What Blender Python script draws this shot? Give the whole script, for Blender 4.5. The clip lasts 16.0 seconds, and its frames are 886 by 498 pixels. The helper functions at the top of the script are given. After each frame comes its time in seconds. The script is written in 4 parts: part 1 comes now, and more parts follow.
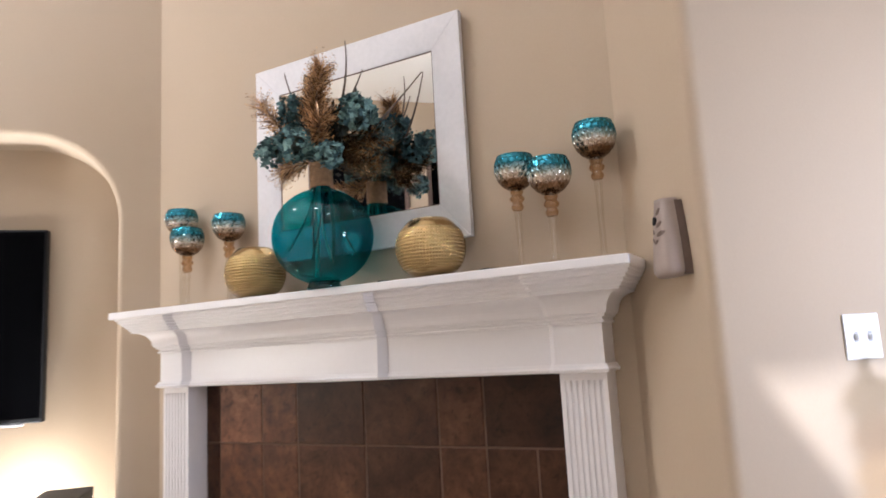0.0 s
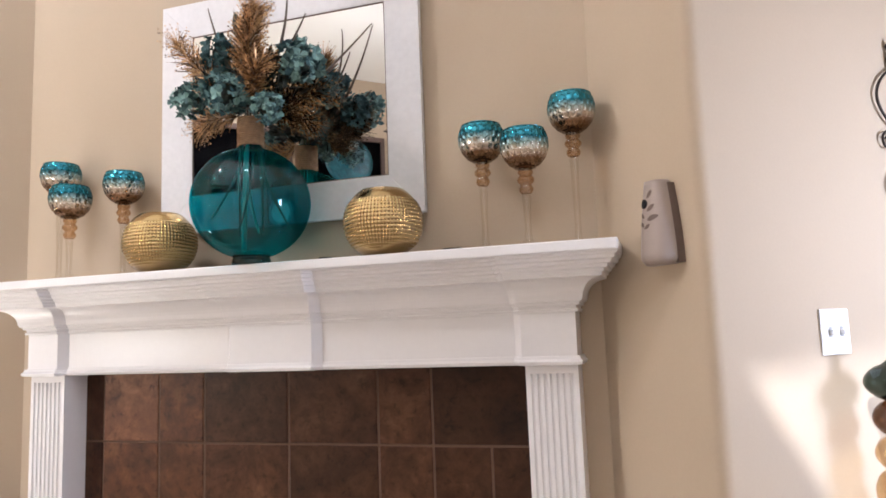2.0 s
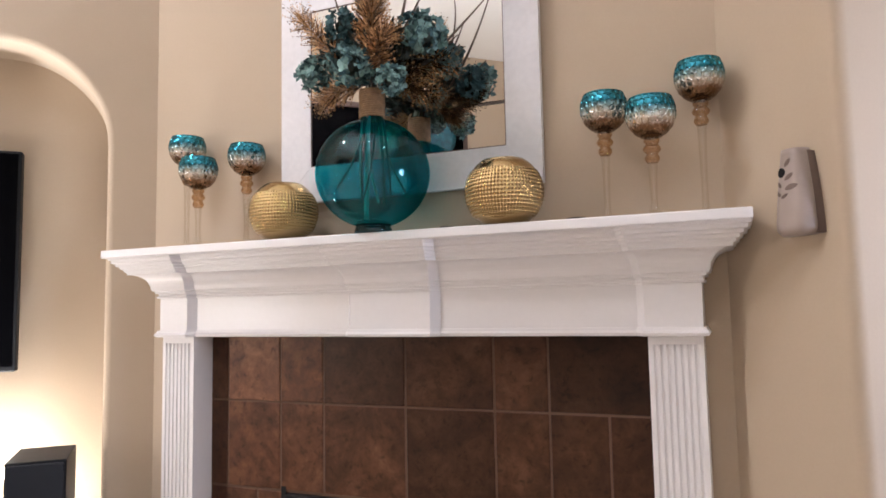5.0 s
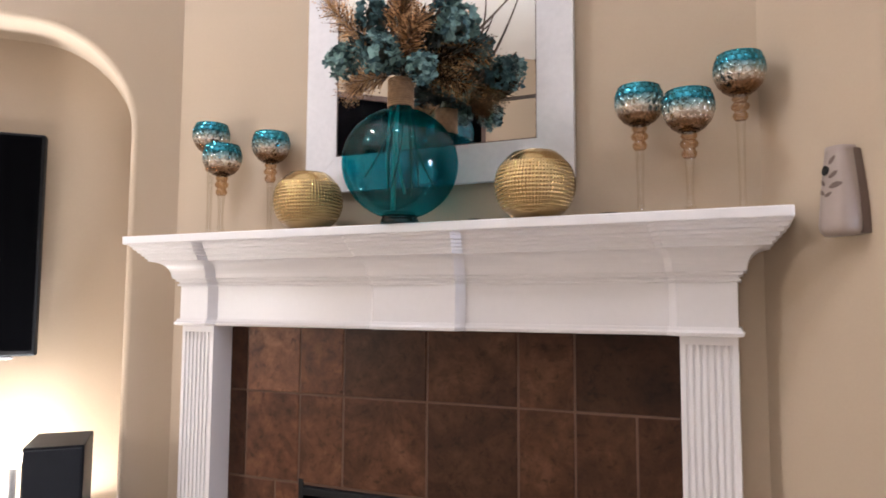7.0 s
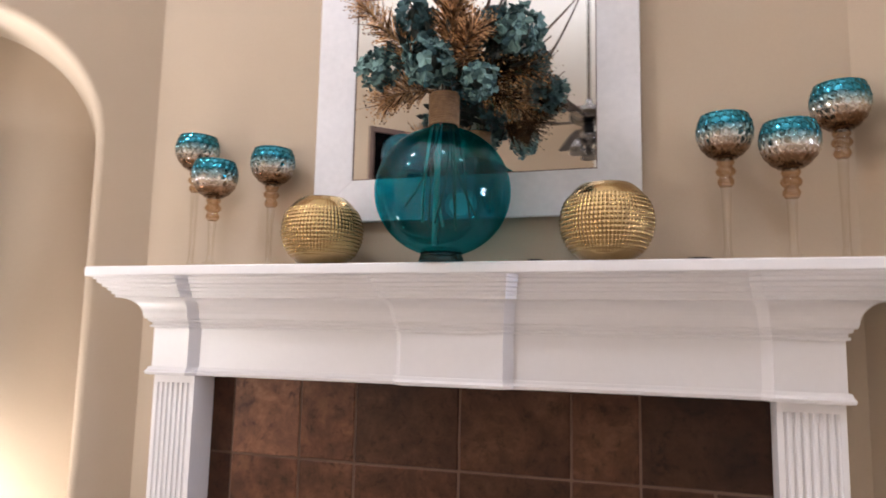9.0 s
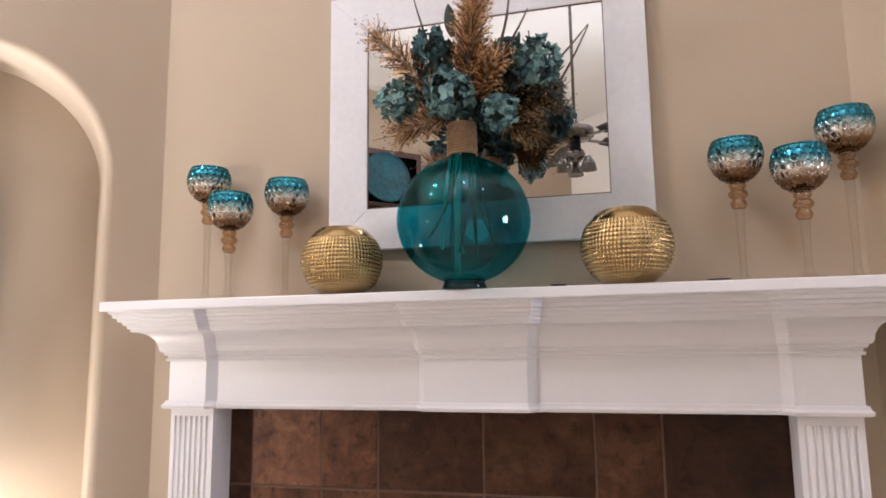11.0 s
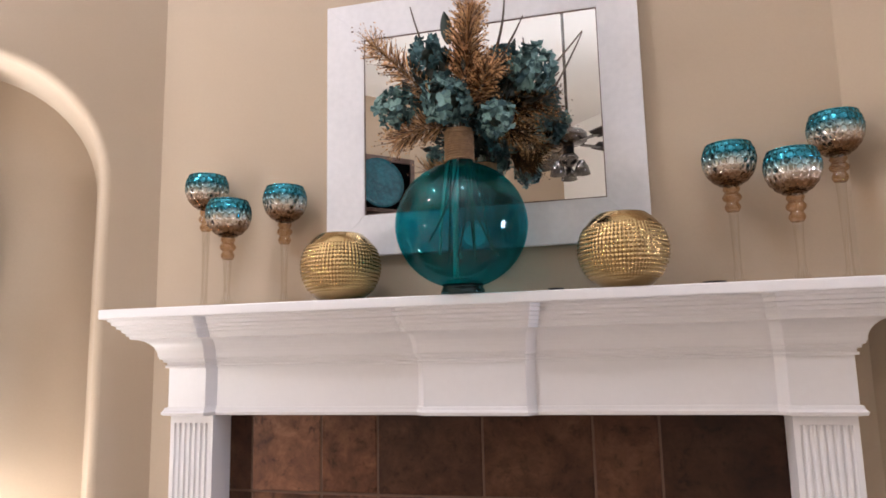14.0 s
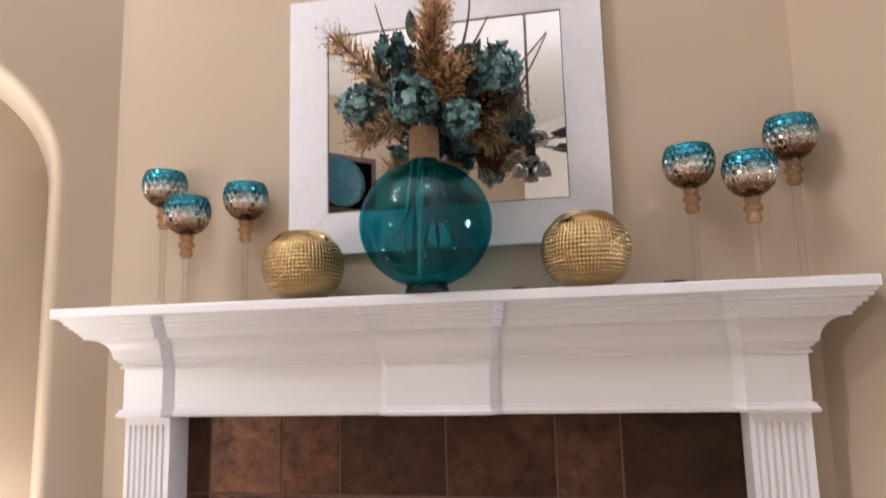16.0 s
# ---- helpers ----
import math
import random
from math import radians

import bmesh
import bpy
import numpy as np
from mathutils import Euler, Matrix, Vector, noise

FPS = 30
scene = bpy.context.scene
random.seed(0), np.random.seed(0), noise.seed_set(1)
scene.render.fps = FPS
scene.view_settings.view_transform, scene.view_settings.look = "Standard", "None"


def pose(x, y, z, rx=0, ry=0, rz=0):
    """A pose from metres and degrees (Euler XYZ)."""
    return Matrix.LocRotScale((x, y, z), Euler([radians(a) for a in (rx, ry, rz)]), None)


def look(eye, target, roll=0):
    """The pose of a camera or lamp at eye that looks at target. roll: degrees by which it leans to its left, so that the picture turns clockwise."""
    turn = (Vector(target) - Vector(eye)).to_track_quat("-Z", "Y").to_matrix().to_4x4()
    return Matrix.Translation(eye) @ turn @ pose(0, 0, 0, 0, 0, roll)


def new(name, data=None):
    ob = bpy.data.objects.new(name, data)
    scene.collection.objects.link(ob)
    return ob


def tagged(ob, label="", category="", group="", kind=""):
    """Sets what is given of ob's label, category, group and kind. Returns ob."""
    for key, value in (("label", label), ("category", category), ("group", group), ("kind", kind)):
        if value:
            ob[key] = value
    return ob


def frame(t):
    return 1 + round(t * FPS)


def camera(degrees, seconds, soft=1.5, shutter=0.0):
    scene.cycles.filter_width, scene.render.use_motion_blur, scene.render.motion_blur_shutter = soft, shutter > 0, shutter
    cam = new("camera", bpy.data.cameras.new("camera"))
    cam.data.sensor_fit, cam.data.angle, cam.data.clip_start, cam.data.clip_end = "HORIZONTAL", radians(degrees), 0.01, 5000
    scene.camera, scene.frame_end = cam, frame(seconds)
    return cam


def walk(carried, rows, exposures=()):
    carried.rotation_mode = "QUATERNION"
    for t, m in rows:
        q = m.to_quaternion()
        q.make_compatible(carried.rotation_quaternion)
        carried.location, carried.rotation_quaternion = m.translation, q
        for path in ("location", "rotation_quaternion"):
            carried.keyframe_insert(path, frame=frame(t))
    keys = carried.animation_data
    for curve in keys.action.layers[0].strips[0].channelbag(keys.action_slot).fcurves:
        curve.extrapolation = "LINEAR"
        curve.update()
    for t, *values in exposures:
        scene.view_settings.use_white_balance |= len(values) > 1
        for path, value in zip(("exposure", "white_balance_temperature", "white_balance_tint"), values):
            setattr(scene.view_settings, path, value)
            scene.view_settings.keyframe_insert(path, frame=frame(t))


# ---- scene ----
cam = camera(65.1, 16.0, 1.7, 0.8)
PATH = [
    (0, (1.499, -2.062, 1.242), (0.552, -0.325, 1.537), -3.2),
    (0.5, (1.413, -2.001, 1.271), (0.549, -0.22, 1.555), -1.7),
    (1, (1.331, -1.948, 1.241), (0.563, -0.116, 1.468), -0.4),
    (1.5, (1.223, -1.939, 1.266), (0.558, -0.071, 1.523), -3.0),
    (2, (1.149, -1.959, 1.266), (0.563, -0.061, 1.498), -2.2),
    (2.5, (1.127, -1.979, 1.256), (0.566, -0.075, 1.501), -2.6),
    (3, (1.107, -1.976, 1.255), (0.521, -0.077, 1.473), -2.6),
    (3.5, (1.066, -1.996, 1.258), (0.466, -0.103, 1.495), -2.6),
    (4, (1.033, -2.03, 1.259), (0.311, -0.178, 1.477), -1.8),
    (4.5, (1.026, -2.03, 1.255), (0.255, -0.193, 1.426), -1.4),
    (7, (0.966, -2.011, 1.24), (0.157, -0.189, 1.401), 0.3),
    (7.5, (0.92, -2.012, 1.29), (-0.037, -0.264, 1.456), 0.2),
    (8, (0.808, -1.926, 1.282), (-0.034, -0.139, 1.594), -0.8),
    (8.5, (0.721, -1.828, 1.31), (-0.206, -0.073, 1.553), 0.8),
    (9, (0.552, -1.85, 1.296), (-0.05, 0.041, 1.543), 1.2),
    (9.5, (0.457, -1.876, 1.315), (-0.069, 0.041, 1.537), -0.5),
    (12, (0.428, -1.927, 1.331), (-0.083, -0.02, 1.652), -1.0),
    (12.5, (0.423, -1.927, 1.334), (-0.078, -0.017, 1.651), -1.4),
    (13, (0.425, -1.924, 1.328), (-0.11, -0.021, 1.634), -0.9),
    (13.5, (0.421, -1.931, 1.326), (-0.085, -0.017, 1.611), -1.3),
    (14, (0.425, -1.939, 1.326), (-0.074, -0.025, 1.625), -1.3),
    (14.5, (0.427, -1.94, 1.323), (-0.091, -0.026, 1.586), -1.7),
    (15, (0.424, -1.939, 1.327), (-0.069, -0.021, 1.605), -1.7),
    (15.5, (0.423, -1.939, 1.332), (0.007, -0.016, 1.692), -2.1),
    (16, (0.414, -1.935, 1.324), (0.026, 0.004, 1.621), -1.5),
]
walk(cam, [(t, look(eye, target, roll)) for t, eye, target, roll in PATH],
     [(0, -0.57, 6270, 11), (1, -0.37, 6250, 10.5), (2.5, -0.37, 6270, 10.5), (3.5, -0.37, 6290, 11), (4.5, -0.48, 6330, 12.5), (8, -0.48, 6320, 13), (12, -0.60, 6350, 14.5), (16, -0.55, 6350, 14)])

# ---- light ----
world = bpy.data.worlds.new("world")
scene.world = world
world.use_nodes = True
world.node_tree.nodes["Background"].inputs[0].default_value = (0.9, 0.93, 1.0, 1)
world.node_tree.nodes["Background"].inputs[1].default_value = 0.03
R2 = math.sqrt(0.5)
CEIL = 4.25


def lamp(name, kind, place, power, colour, size, target=None, spread=None):
    data = bpy.data.lights.new(name, kind)
    data.energy, data.color = power, colour
    if kind == "AREA":
        data.shape, data.size = "DISK", size
        if spread:
            data.spread = radians(spread)
    else:
        data.shadow_soft_size = size
    ob = new(name, data)
    ob.matrix_world = look(place, target) if target else pose(*place)
    return ob


WARM = (0.965, 0.98, 1.035)
# recessed ceiling lights, none in view, places and power guessed: x, y, watts
CANS = [(-1.7, -1.6, 50), (0.55, -1.75, 6), (-2.75, -2.75, 95), (2.3, -1.9, 5)]
for cx, cy, watts in CANS:
    lamp("can_lamp", "AREA", (cx, cy, CEIL - 0.02), watts, WARM, 0.6 if watts > 100 else 0.3, (cx, cy, 0))
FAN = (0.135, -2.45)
# unseen fill above the fan, added to brighten the ceiling
lamp("ceiling_fill", "AREA", (FAN[0], FAN[1], 2.93), 165, WARM, 0.2, (FAN[0], FAN[1], 4))
# the shaded lamp beside the seat, out of view to the left
SEAT_LAMP = (-2.55, -2.5)
lamp("floor_lamp_light", "POINT", (*SEAT_LAMP, 1.28), 165, (1.0, 0.97, 0.945), 0.07)
lamp("niche_lamp_light", "POINT", (-1.425, -0.345, 0.74), 10, (1.0, 0.94, 0.86), 0.07)
up = lamp("niche_lamp_beam", "SPOT", (-1.43, -0.36, 0.76), 220, (0.97, 0.98, 1.0), 0.07, (-1.42, -0.40, 2.3))
up.data.spot_size, up.data.spot_blend = radians(48), 1.0
# unseen strip, added to even the glow over the niche's back
strip = lamp("niche_fill_glow", "AREA", (0, 0, 0), 21, (1.0, 0.955, 0.89), 1.3)
strip.data.shape, strip.data.size_y = "RECTANGLE", 0.025
strip.matrix_world = Matrix(((-R2, R2, 0, -1.04), (-R2, -R2, 0, -0.006), (0, 0, 1, 0), (0, 0, 0, 1))) @ pose(0.88, -0.13, 0.474, 172)
# unseen cool fill with no fixture, added to brighten the switch wall
lamp("switch_wall_fill", "AREA", (3.1, -0.36, 1.45), 62, (0.86, 0.965, 1.22), 0.6, (1.75, 0.15, 1.15))

# made-up spot and square snoot, fitted to throw the light patch below the switch
SNOOT = look((0.435, -4.053, 4.2), (2.056, 0.532, 0.481), 50.4)
patch_lamp = lamp("patch_spot_light", "SPOT", (0, 0, 0), 4800, (0.95, 0.98, 1.10), 0.002)
patch_lamp.matrix_world = SNOOT
patch_lamp.data.spot_size, patch_lamp.data.spot_blend = radians(13), 0.0


# ---- materials ----
def material(name, base, rough=0.6, metal=0.0, vary=0.08, grain=40.0, bump=0.1, big=3.0, coat=0.0, second=None, island=0.0, obrand=0.0, fine=0.002):
    m = bpy.data.materials.new(name)
    m.use_nodes = True
    n, l = m.node_tree.nodes, m.node_tree.links
    b = n["Principled BSDF"]
    b.inputs["Roughness"].default_value, b.inputs["Metallic"].default_value = rough, metal
    b.inputs["Coat Weight"].default_value = coat
    tc = n.new("ShaderNodeTexCoord")
    n1 = n.new("ShaderNodeTexNoise")
    n1.inputs["Scale"].default_value, n1.inputs["Detail"].default_value = grain, 6
    n2 = n.new("ShaderNodeTexNoise")
    n2.inputs["Scale"].default_value, n2.inputs["Detail"].default_value = big, 4
    add = n.new("ShaderNodeMath")
    add.operation = "ADD"
    l.new(tc.outputs["Object"], n1.inputs["Vector"])
    l.new(tc.outputs["Object"], n2.inputs["Vector"])
    half = n.new("ShaderNodeMath")
    half.operation = "MULTIPLY"
    half.inputs[1].default_value = 0.5
    l.new(n1.outputs["Fac"], add.inputs[0])
    l.new(n2.outputs["Fac"], add.inputs[1])
    l.new(add.outputs[0], half.inputs[0])
    fac = half.outputs[0]
    if island or obrand:
        info = n.new("ShaderNodeNewGeometry") if island else n.new("ShaderNodeObjectInfo")
        mm = n.new("ShaderNodeMath")
        mm.operation = "MULTIPLY_ADD"
        mm.inputs[1].default_value = island or obrand
        l.new(info.outputs["Random Per Island" if island else "Random"], mm.inputs[0])
        sub = n.new("ShaderNodeMath")
        sub.operation = "SUBTRACT"
        l.new(half.outputs[0], sub.inputs[0])
        sub.inputs[1].default_value = (island or obrand) / 2
        l.new(sub.outputs[0], mm.inputs[2])
        fac = mm.outputs[0]
    ramp = n.new("ShaderNodeValToRGB")
    ramp.color_ramp.elements[0].position, ramp.color_ramp.elements[1].position = 0.3, 0.7
    lo = second or [c * (1 - vary) for c in base]
    hi = base if second else [min(1, c * (1 + vary)) for c in base]
    ramp.color_ramp.elements[0].color, ramp.color_ramp.elements[1].color = (*lo, 1), (*hi, 1)
    l.new(fac, ramp.inputs[0])
    l.new(ramp.outputs[0], b.inputs["Base Color"])
    if bump:
        bn = n.new("ShaderNodeBump")
        bn.inputs["Strength"].default_value, bn.inputs["Distance"].default_value = bump, fine
        l.new(n1.outputs["Fac"], bn.inputs["Height"])
        l.new(bn.outputs[0], b.inputs["Normal"])
    return m


def clear_glass(name, tint, gloss=0.04, rough=0.02, edge=0.6, body=None):
    m = bpy.data.materials.new(name)
    m.use_nodes = True
    n, l = m.node_tree.nodes, m.node_tree.links
    n.remove(n["Principled BSDF"])
    tr, gl, mix, fr = n.new("ShaderNodeBsdfTransparent"), n.new("ShaderNodeBsdfGlossy"), n.new("ShaderNodeMixShader"), n.new("ShaderNodeLayerWeight")
    tr.inputs[0].default_value = (*tint, 1)
    gl.inputs["Roughness"].default_value = rough
    fr.inputs["Blend"].default_value = 0.5
    pw, ma = n.new("ShaderNodeMath"), n.new("ShaderNodeMath")
    pw.operation, ma.operation = "POWER", "MULTIPLY_ADD"
    pw.inputs[1].default_value, ma.inputs[1].default_value, ma.inputs[2].default_value = 4.5, edge, gloss
    l.new(fr.outputs["Facing"], pw.inputs[0])
    l.new(pw.outputs[0], ma.inputs[0])
    l.new(ma.outputs[0], mix.inputs[0])
    clear = tr.outputs[0]
    if body:
        df, cloud = n.new("ShaderNodeBsdfDiffuse"), n.new("ShaderNodeMixShader")
        df.inputs[0].default_value, cloud.inputs[0].default_value = (*body, 1), 0.007
        l.new(tr.outputs[0], cloud.inputs[1])
        l.new(df.outputs[0], cloud.inputs[2])
        clear = cloud.outputs[0]
    l.new(clear, mix.inputs[1])
    l.new(gl.outputs[0], mix.inputs[2])
    l.new(mix.outputs[0], n["Material Output"].inputs["Surface"])
    return m


def glowing(name, colour, power):
    m = bpy.data.materials.new(name)
    m.use_nodes = True
    b = m.node_tree.nodes["Principled BSDF"]
    b.inputs["Base Color"].default_value = (0.8, 0.8, 0.8, 1)
    b.inputs["Emission Color"].default_value, b.inputs["Emission Strength"].default_value = (*colour, 1), power
    return m


def ombre(name, stops, rough=0.16, metal=0.9):
    """Colour by height along the object's own z, in metres."""
    m = material(name, (0.5, 0.5, 0.5), rough, metal, bump=0.0)
    n, l = m.node_tree.nodes, m.node_tree.links
    tc, sep, rmp, ns, ad = n.new("ShaderNodeTexCoord"), n.new("ShaderNodeSeparateXYZ"), n.new("ShaderNodeValToRGB"), n.new("ShaderNodeTexNoise"), n.new("ShaderNodeMath")
    ns.inputs["Scale"].default_value, ns.inputs["Detail"].default_value = 60, 4
    mr = n.new("ShaderNodeMapRange")
    mr.inputs["From Min"].default_value, mr.inputs["From Max"].default_value = 0.0, 0.19
    l.new(tc.outputs["Object"], sep.inputs[0])
    l.new(tc.outputs["Object"], ns.inputs["Vector"])
    l.new(sep.outputs["Z"], mr.inputs["Value"])
    ad.operation = "MULTIPLY_ADD"
    ad.inputs[1].default_value = 0.12
    l.new(ns.outputs["Fac"], ad.inputs[0])
    sb = n.new("ShaderNodeMath")
    sb.operation = "SUBTRACT"
    sb.inputs[1].default_value = 0.06
    l.new(mr.outputs[0], sb.inputs[0])
    l.new(sb.outputs[0], ad.inputs[2])
    l.new(ad.outputs[0], rmp.inputs[0])
    els = rmp.color_ramp.elements
    while len(els) < len(stops):
        els.new(0.5)
    for e, (p, c) in zip(els, stops):
        e.position, e.color = p, (*c, 1)
    l.new(rmp.outputs[0], n["Principled BSDF"].inputs["Base Color"])
    return m


M_WALL = material("tan_wall_paint", (0.43, 0.34, 0.25), 0.75, vary=0.025, grain=130, bump=0.12, big=1.2)
M_CEIL = material("white_ceiling_paint", (0.87, 0.855, 0.83), 0.85, vary=0.02, grain=90, bump=0.15)
M_WHITE = material("white_gloss_paint", (0.745, 0.725, 0.74), 0.34, vary=0.02, grain=60, bump=0.06)
def slate(name):
    """Mottled brown slate-look glaze, shifted at random from tile to tile."""
    m = bpy.data.materials.new(name)
    m.use_nodes = True
    n, l = m.node_tree.nodes, m.node_tree.links
    b = n["Principled BSDF"]
    tc, info, mul, add = n.new("ShaderNodeTexCoord"), n.new("ShaderNodeObjectInfo"), n.new("ShaderNodeMath"), n.new("ShaderNodeVectorMath")
    mul.operation, add.operation = "MULTIPLY", "ADD"
    mul.inputs[1].default_value = 37.0
    l.new(info.outputs["Random"], mul.inputs[0])
    l.new(tc.outputs["Object"], add.inputs[0])
    l.new(mul.outputs[0], add.inputs[1])

    def noise(scale, detail, rough, twist=0.0):
        k = n.new("ShaderNodeTexNoise")
        k.inputs["Scale"].default_value, k.inputs["Detail"].default_value = scale, detail
        k.inputs["Roughness"].default_value, k.inputs["Distortion"].default_value = rough, twist
        l.new(add.outputs[0], k.inputs["Vector"])
        return k.outputs["Fac"]

    def ramp(fac, stops):
        r = n.new("ShaderNodeValToRGB")
        els = r.color_ramp.elements
        while len(els) < len(stops):
            els.new(0.5)
        for e, (p, c) in zip(els, stops):
            e.position, e.color = p, (*c, 1)
        l.new(fac, r.inputs[0])
        return r.outputs[0]

    def blend(kind, fac, a, c):
        x = n.new("ShaderNodeMix")
        x.data_type, x.blend_type = "RGBA", kind
        if isinstance(fac, float):
            x.inputs[0].default_value = fac
        else:
            l.new(fac, x.inputs[0])
        l.new(a, x.inputs[6])
        l.new(c, x.inputs[7])
        return x.outputs[2]

    cloud, fleck = noise(9.0, 8, 0.66, 0.5), noise(34, 7, 0.72, 0.4)
    body = ramp(cloud, [(0.30, (0.054, 0.021, 0.011)), (0.44, (0.088, 0.034, 0.017)), (0.56, (0.130, 0.053, 0.026)), (0.72, (0.185, 0.086, 0.045))])
    spots = ramp(fleck, [(0.33, (0.36, 0.31, 0.30)), (0.46, (0.84, 0.80, 0.78)), (0.62, (1.0, 1.0, 1.0)), (0.74, (1.35, 1.28, 1.2))])
    l.new(blend("MULTIPLY", 1.0, blend("MULTIPLY", 1.0, body, spots), info.outputs["Color"]), b.inputs["Base Color"])
    b.inputs["Specular IOR Level"].default_value = 0.20
    sheen = n.new("ShaderNodeMapRange")
    sheen.inputs["To Min"].default_value, sheen.inputs["To Max"].default_value = 0.32, 0.58
    l.new(fleck, sheen.inputs["Value"])
    l.new(sheen.outputs[0], b.inputs["Roughness"])
    bn = n.new("ShaderNodeBump")
    bn.inputs["Strength"].default_value, bn.inputs["Distance"].default_value = 0.3, 0.003
    l.new(fleck, bn.inputs["Height"])
    l.new(bn.outputs[0], b.inputs["Normal"])
    return m


M_TILE = slate("brown_slate_tile")
M_GROUT = material("tan_grout", (0.095, 0.053, 0.034), 0.9, vary=0.15, grain=120, bump=0.2)
M_BLACK = material("black_metal", (0.008, 0.008, 0.009), 0.6, vary=0.2)
M_BLACK.node_tree.nodes["Principled BSDF"].inputs["Specular IOR Level"].default_value = 0.2
# floor stays out of view; its light tone bounces light onto the mantel
M_FLOOR = material("beige_bounce_floor", (0.42, 0.36, 0.30), 0.95, vary=0.12, grain=260, bump=0.5, big=3)
M_FRAME = material("whitewashed_wood", (0.73, 0.715, 0.74), 0.55, vary=0.06, grain=55, bump=0.2, big=8, second=(0.63, 0.62, 0.645))
M_GOLD = material("hammered_gold", (0.38, 0.265, 0.125), 0.19, 1.0, vary=0.15, grain=30, bump=0.0, big=12)
M_CUP = ombre("teal_to_gold_mercury_glass", [(0.36, (0.11, 0.055, 0.022)), (0.47, (0.22, 0.125, 0.065)), (0.57, (0.70, 0.62, 0.55)), (0.66, (0.30, 0.42, 0.44)), (0.75, (0.02, 0.16, 0.22)), (0.95, (0.035, 0.20, 0.24))], 0.09)
M_AMBER = clear_glass("amber_glass_knob", (0.80, 0.62, 0.42), 0.13, 0.05, 0.7)
M_CLEAR = clear_glass("clear_glass", (0.95, 0.94, 0.92), 0.06, 0.02, 0.75)
M_TEALGLASS = clear_glass("teal_glass", (0.11, 0.69, 0.735), 0.034, 0.012, 0.10, (0.01, 0.50, 0.55))
M_TEALFOOT = clear_glass("thick_teal_glass", (0.03, 0.22, 0.27), 0.06)
M_TWINE = material("brown_twine", (0.40, 0.24, 0.12), 0.7, vary=0.25, grain=60, bump=0.4, second=(0.17, 0.09, 0.042))
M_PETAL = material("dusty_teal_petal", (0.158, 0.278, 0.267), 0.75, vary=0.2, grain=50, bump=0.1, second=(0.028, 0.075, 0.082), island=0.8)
M_PETAL2 = material("darker_teal_petal", (0.05, 0.125, 0.14), 0.7, grain=50, bump=0.1, second=(0.014, 0.05, 0.058), island=0.5)
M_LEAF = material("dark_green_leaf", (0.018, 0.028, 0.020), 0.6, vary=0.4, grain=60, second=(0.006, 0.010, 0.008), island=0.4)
M_SPRAY = material("gold_glitter", (0.60, 0.355, 0.175), 0.28, 0.6, grain=300, bump=0.2, second=(0.10, 0.046, 0.019), island=1.0)
# darker copy of the gold glitter, with the shade put into its colour
M_SPRAY_SHADE = material("shaded_gold_glitter", (0.30, 0.19, 0.09), 0.22, 0.75, grain=300, bump=0.2, second=(0.012, 0.007, 0.004), island=1.0)
M_TWIG = material("dark_brown_twig", (0.085, 0.06, 0.045), 0.6, vary=0.3, grain=90)
M_STEM = material("olive_stem", (0.10, 0.13, 0.075), 0.6, vary=0.3, grain=80)
M_FRESH = material("taupe_plastic", (0.31, 0.25, 0.225), 0.38, vary=0.03, grain=60, bump=0.03)
M_DARKTAUPE = material("dark_brown_plastic", (0.12, 0.08, 0.065), 0.45, vary=0.1)
M_PLATE = material("white_plastic", (0.80, 0.80, 0.82), 0.3, vary=0.01, grain=60, bump=0.02)
M_TV = material("black_screen", (0.0012, 0.0012, 0.0015), 0.22, vary=0.1, bump=0.0)
M_TV.node_tree.nodes["Principled BSDF"].inputs["Specular IOR Level"].default_value = 0.015
M_TVBEZEL = material("black_plastic", (0.006, 0.006, 0.007), 0.6, vary=0.1)
M_TVBEZEL.node_tree.nodes["Principled BSDF"].inputs["Specular IOR Level"].default_value = 0.2
M_GREYPL = material("grey_plastic", (0.35, 0.35, 0.36), 0.4, vary=0.05)
M_SPEAK = material("black_ash_vinyl", (0.010, 0.011, 0.013), 0.6, vary=0.3, grain=50)
M_SPEAK.node_tree.nodes["Principled BSDF"].inputs["Specular IOR Level"].default_value = 0.15
M_CLOTH = material("navy_black_grille_cloth", (0.008, 0.010, 0.016), 0.9, vary=0.2, grain=400, bump=0.3)
M_CONSOLE = material("dark_wood", (0.035, 0.018, 0.011), 0.4, vary=0.4, grain=25)
M_CHROME = material("brushed_nickel", (0.17, 0.16, 0.155), 0.10, 1.0, vary=0.05, bump=0.0)
M_CASING = material("brown_stained_wood", (0.10, 0.062, 0.05), 0.5, vary=0.25, grain=30)
M_BLADE = material("dark_walnut_blade", (0.022, 0.013, 0.010), 0.6, vary=0.3, grain=20)
M_DARKROOM = material("dark_room_paint", (0.10, 0.055, 0.045), 0.8, vary=0.2)
M_TEALDISH = material("teal_pebbled_glass", (0.008, 0.10, 0.135), 0.16, 0.0, grain=26, bump=1.0, second=(0.003, 0.03, 0.045), fine=0.01)
M_TEALDISH.node_tree.nodes["Principled BSDF"].inputs["Specular IOR Level"].default_value = 0.5
M_BULB = glowing("lit_bulb", (1.0, 0.85, 0.65), 22)
M_FANBULB = glowing("small_lit_bulb", (1.0, 0.9, 0.75), 0.35)
M_STRIP = glowing("lit_strip", (1.0, 0.93, 0.82), 6)
